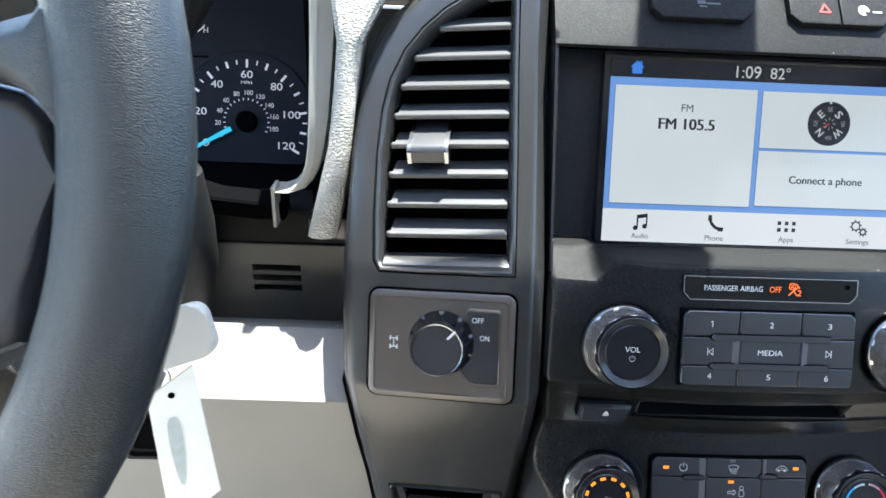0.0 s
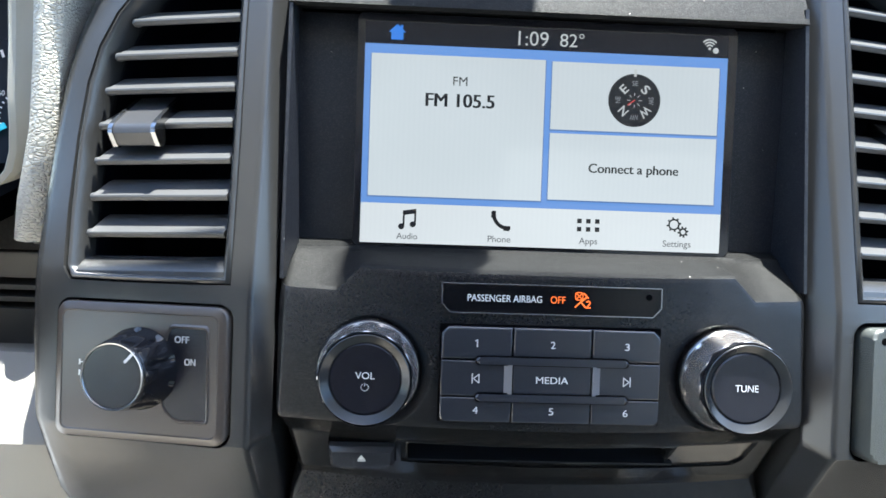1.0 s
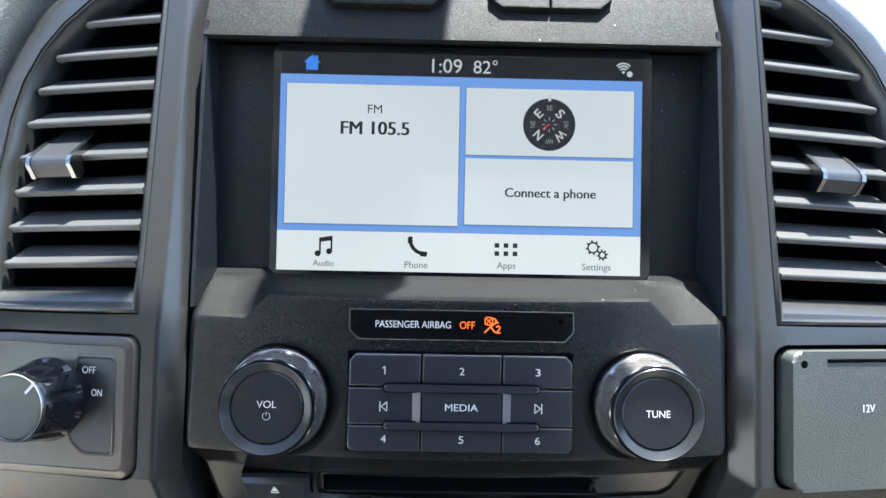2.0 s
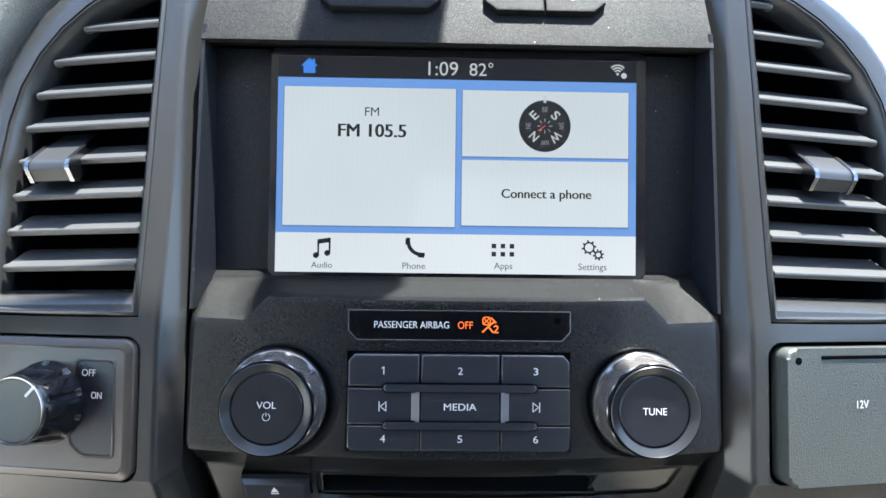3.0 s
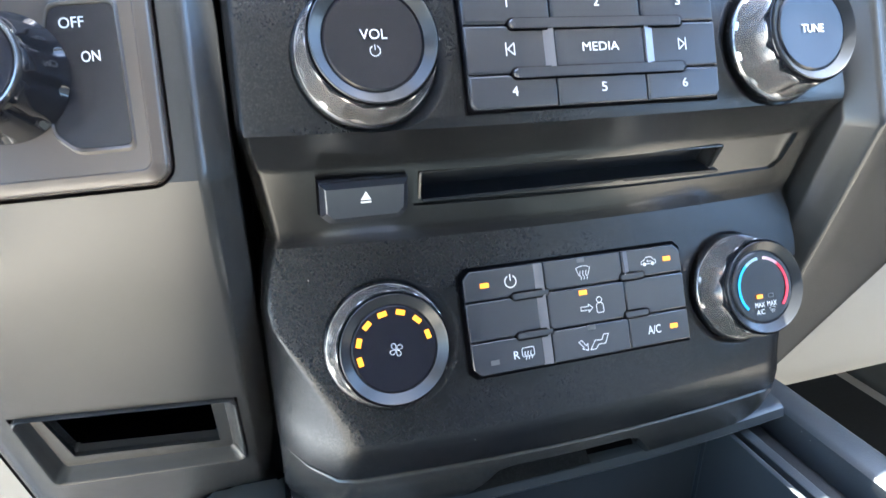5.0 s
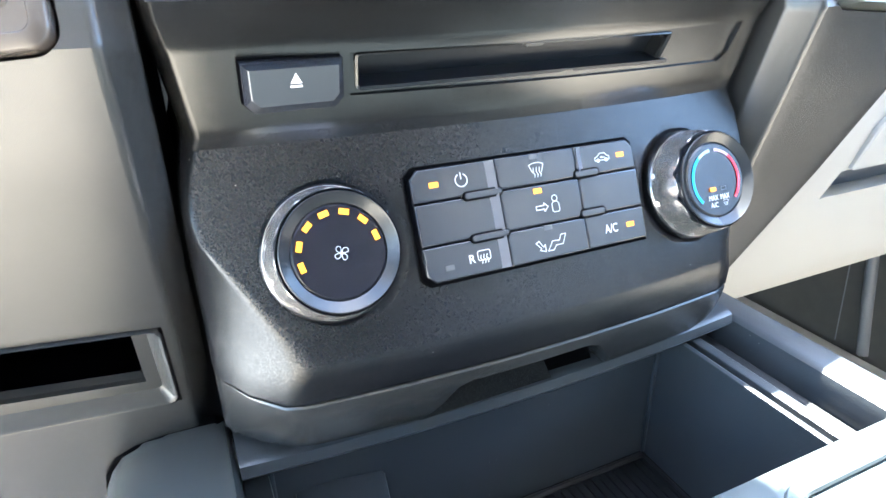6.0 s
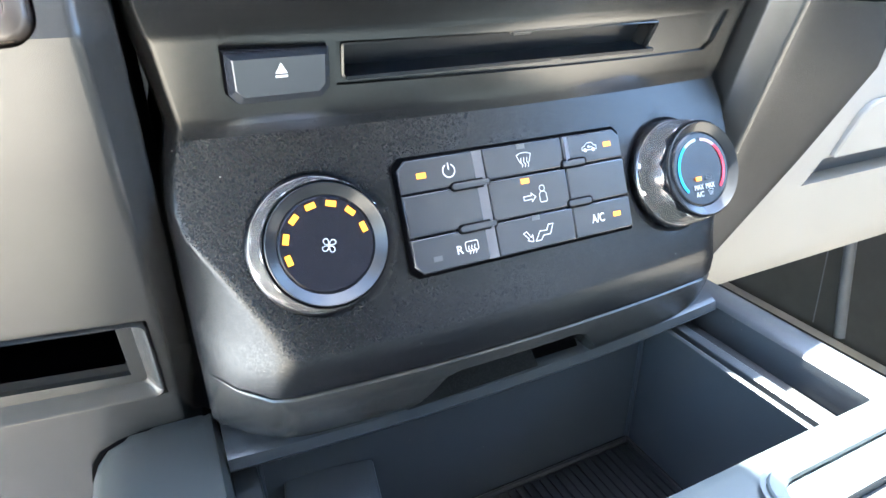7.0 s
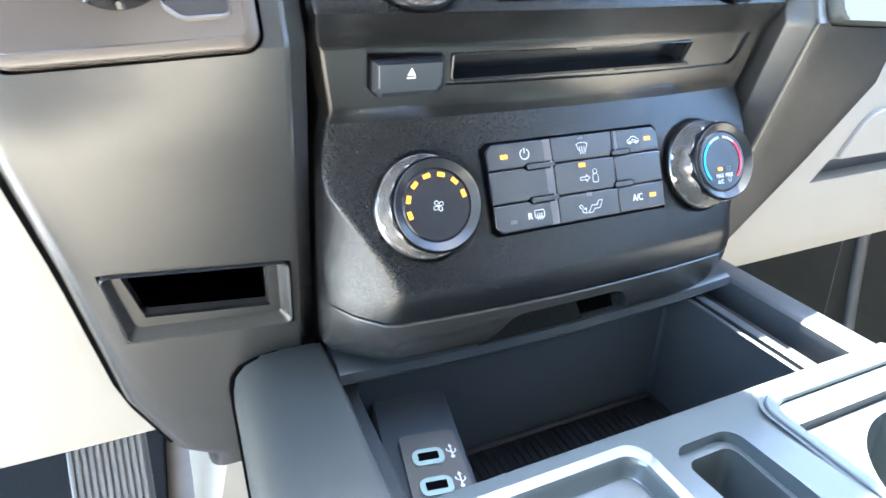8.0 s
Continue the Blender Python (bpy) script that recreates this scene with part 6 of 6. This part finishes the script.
# ---- steering wheel, column and key ----
def steering_wheel():
    m = frame_at(-0.4460, -0.1860, 0.7500, 19.3)
    t = thing("steering_wheel", m, "dark grained steering wheel in front of the instruments", "steering wheel")
    n = 96
    R, r = 0.1795, 0.0155
    bm = bmesh.new()
    rings = []
    for i in range(n):
        a = 2 * math.pi * i / n
        ring = []
        for j in range(20):
            b = 2 * math.pi * j / 20
            rr = R + r * math.cos(b) * 1.05
            ring.append(bm.verts.new((rr * math.cos(a), rr * math.sin(a), r * 0.95 * math.sin(b))))
        rings.append(ring)
    for i in range(n):
        for j in range(20):
            bm.faces.new((rings[i][j], rings[i][(j + 1) % 20], rings[(i + 1) % n][(j + 1) % 20], rings[(i + 1) % n][j]))
    part("rim", bm, RIM, t)
    loops = []
    for x, hy, cy, w0, w1 in ((0.045, 0.014, 0.020, -0.030, -0.006), (0.09, 0.008, 0.022, -0.022, -0.002), (0.13, 0.0062, 0.0215, -0.014, 0.004), (0.150, 0.0062, 0.0205, -0.010, 0.007), (0.160, 0.0100, 0.0190, -0.007, 0.009), (0.167, 0.0200, 0.0180, -0.006, 0.009), (0.175, 0.038, 0.017, -0.004, 0.006)):
        loops.append([(x, cy + a, b) for a, b in ((-hy, w0 + 0.004), (-hy, w1 - 0.004), (-hy + 0.005, w1), (hy - 0.005, w1), (hy, w1 - 0.004), (hy, w0 + 0.004), (hy - 0.005, w0), (-hy + 0.005, w0))])
    part("spoke", loft(loops), RIM, t, "", 80)
    part("spoke", mirror_x(loft(loops)), RIM, t, "", 80)
    trim = [(0.090, 0.016), (0.130, 0.0165), (0.150, 0.0125), (0.1585, 0.0050), (0.1580, -0.010), (0.1545, -0.034), (0.146, -0.056), (0.120, -0.068), (0.090, -0.068)]
    part("spoke_trim", prism(trim, -0.030, -0.0050, 0.006, 4), BUTTON, t, "smooth black trim of the wheel spoke")
    part("spoke_trim", mirror_x(prism(trim, -0.030, -0.0050, 0.006, 4)), BUTTON, t, "smooth black trim of the wheel spoke")
    part("hub_cover", prism(rrect(0, -0.034, 0.262, 0.092, 0.034, 8), -0.055, -0.004, 0.012, 4), RIM, t, "dark airbag cover")
    c = thing("steering_column", pose(-0.446, -0.10, 0.60), "dark plastic steering column shroud with lever", "steering column")
    loops = []
    for y, hw, z0, z1 in ((-0.030, 0.070, 0.010, 0.100), (-0.022, 0.088, -0.008, 0.106), (0.04, 0.102, -0.040, 0.095), (0.10, 0.106, -0.055, 0.075), (0.16, 0.106, -0.055, 0.060)):
        loops.append([(-hw, y, z0 + 0.02), (-hw, y, z1 - 0.02), (-hw + 0.02, y, z1), (hw - 0.02, y, z1), (hw, y, z1 - 0.02), (hw, y, z0 + 0.02), (hw - 0.02, y, z0), (-hw + 0.02, y, z0)])
    part("shroud", loft(loops), GRAINED, c)
    part("lock_barrel", lathe([(0.016, 0.0), (0.016, 0.012), (0.012, 0.014)], 32), BUTTON, c).matrix_basis = pose(0.092, -0.02, 0.045, 90, 0, 60)


steering_wheel()


def gear_lever():
    t = thing("gear_lever", pose(-0.330, 0.01, 0.60), "black column gear lever rising from a rounded boot", "gear lever")
    knots = [Vector(p) for p in ((0.036, -0.024, 0.190), (0.009, -0.022, 0.153), (-0.006, -0.020, 0.136), (-0.009, -0.018, 0.120), (-0.005, -0.016, 0.106), (-0.003, -0.014, 0.091), (-0.005, -0.010, 0.066))]
    path = []
    for i in range(len(knots) - 1):
        p0, p1, p2, p3 = knots[max(i - 1, 0)], knots[i], knots[i + 1], knots[min(i + 2, len(knots) - 1)]
        for f in (0.0, 0.25, 0.5, 0.75):
            path.append(0.5 * (2 * p1 + (p2 - p0) * f + (2 * p0 - 5 * p1 + 4 * p2 - p3) * f * f + (3 * p1 - p0 - 3 * p2 + p3) * f ** 3))
    path.append(knots[-1])
    part("lever", sweep([tuple(p) for p in path], 0.0078, 16), GRAINED, t, "bent black lever")
    loops = []
    for z, xl, xr in ((0.076, -0.008, 0.010), (0.073, -0.0115, 0.0135), (0.042, -0.017, 0.0175), (0.014, -0.025, 0.0175), (-0.017, -0.032, 0.0105), (-0.045, -0.042, -0.008), (-0.060, -0.048, -0.024)):
        cx, hx, hy = (xl + xr) / 2 - 0.009, (xr - xl) / 2, 0.020
        loops.append([(cx + hx * math.cos(q), hy * math.sin(q), z) for q in np.linspace(0, 2 * math.pi, 29)[:-1]])
    part("boot", loft(loops), RUBBER, t, "black rounded boot")


gear_lever()


def key_and_tag():
    t = thing("ignition_key", pose(-0.3065, -0.10, 0.6315), "beige key head with a blue oval emblem in the ignition", "key")
    sh = part("head", prism(rrect(-0.004, 0, 0.046, 0.026, 0.007), -0.005, 0.005, 0.002, 3), KEYSHELL, t)
    sh.matrix_basis = pose(0, 0, 0, 66, -14, 14)
    part("emblem", flat([[(-0.010 + 0.0085 * math.cos(2 * math.pi * i / 32), 0.0042 * math.sin(2 * math.pi * i / 32)) for i in range(32)]], 0.0053), MARK, sh, "blue oval emblem")
    part("blade", box(-0.052, -0.024, -0.004, 0.004, -0.001, 0.001), METAL, sh)
    part("ring", sweep([(-0.012 + 0.010 * math.cos(a), -0.004, -0.020 + 0.010 * math.sin(a)) for a in np.linspace(0, 2 * math.pi, 28)[:-1]], 0.0008, 8, True), METAL, t, "wire key ring")
    g = thing("key_tag", pose(-0.3070, -0.106, 0.6100), "white card key tag hanging from the ring", "key tag")
    bm = prism([(-0.0115, -0.006), (0.0100, 0.008), (0.0145, -0.066), (-0.0110, -0.083)], -0.0008, 0.0008, 0.0003)
    k = part("card", bm, PAPER, g)
    k.matrix_basis = pose(0, 0, 0, 84, 0, 18)
    part("smear", flat([[(-0.002 + 0.0032 * math.cos(q), -0.034 + 0.020 * math.sin(q) + 0.004 * math.cos(2 * q)) for q in np.linspace(0, 2 * math.pi, 28)[:-1]]], 0.0011), SMEAR, k, "grey stain on the card")
    part("eyelet", lathe([(0.0016, 0.0008), (0.0016, 0.0011)], 16, -0.001, -0.006), GAP, k)


key_and_tag()


# ---- footwell ----
def pedal():
    t = thing("brake_pedal", pose(-0.257, 0.085, 0.235), "grey ribbed rubber pedal hanging in the footwell", "pedal")
    bm = box(-0.026, 0.026, -0.006, 0.008, -0.055, 0.055, 0.004)
    turn = Matrix.Rotation(radians(-38), 4, "X")
    bm.transform(turn)
    part("pad", bm, PEDALGREY, t)
    for i in range(11):
        x = -0.0225 + 0.0045 * i
        bm = box(x - 0.0013, x + 0.0013, -0.0085, -0.004, -0.052, 0.052, 0.0006)
        bm.transform(turn)
        part("rib", bm, PEDALGREY, t)
    part("arm", sweep([(0.0, 0.012, 0.0), (0.0, 0.05, 0.06), (0.0, 0.06, 0.14)], 0.007, 10), GAP, t, "black steel arm")


pedal()

# added pale panel beside the pedals, painting in the sunlit patch of floor
bm = loft([[(-0.205, 0.02, 0.20), (-0.168, 0.02, 0.345), (-0.160, 0.02, 0.345), (-0.160, 0.02, 0.20)], [(-0.215, 0.40, 0.20), (-0.168, 0.40, 0.345), (-0.160, 0.40, 0.345), (-0.160, 0.40, 0.20)]])
tagged(part("trim", bm, LIGHT), "pale panel put in for the sunlit floor patch by the pedals", "trim", kind="structure")
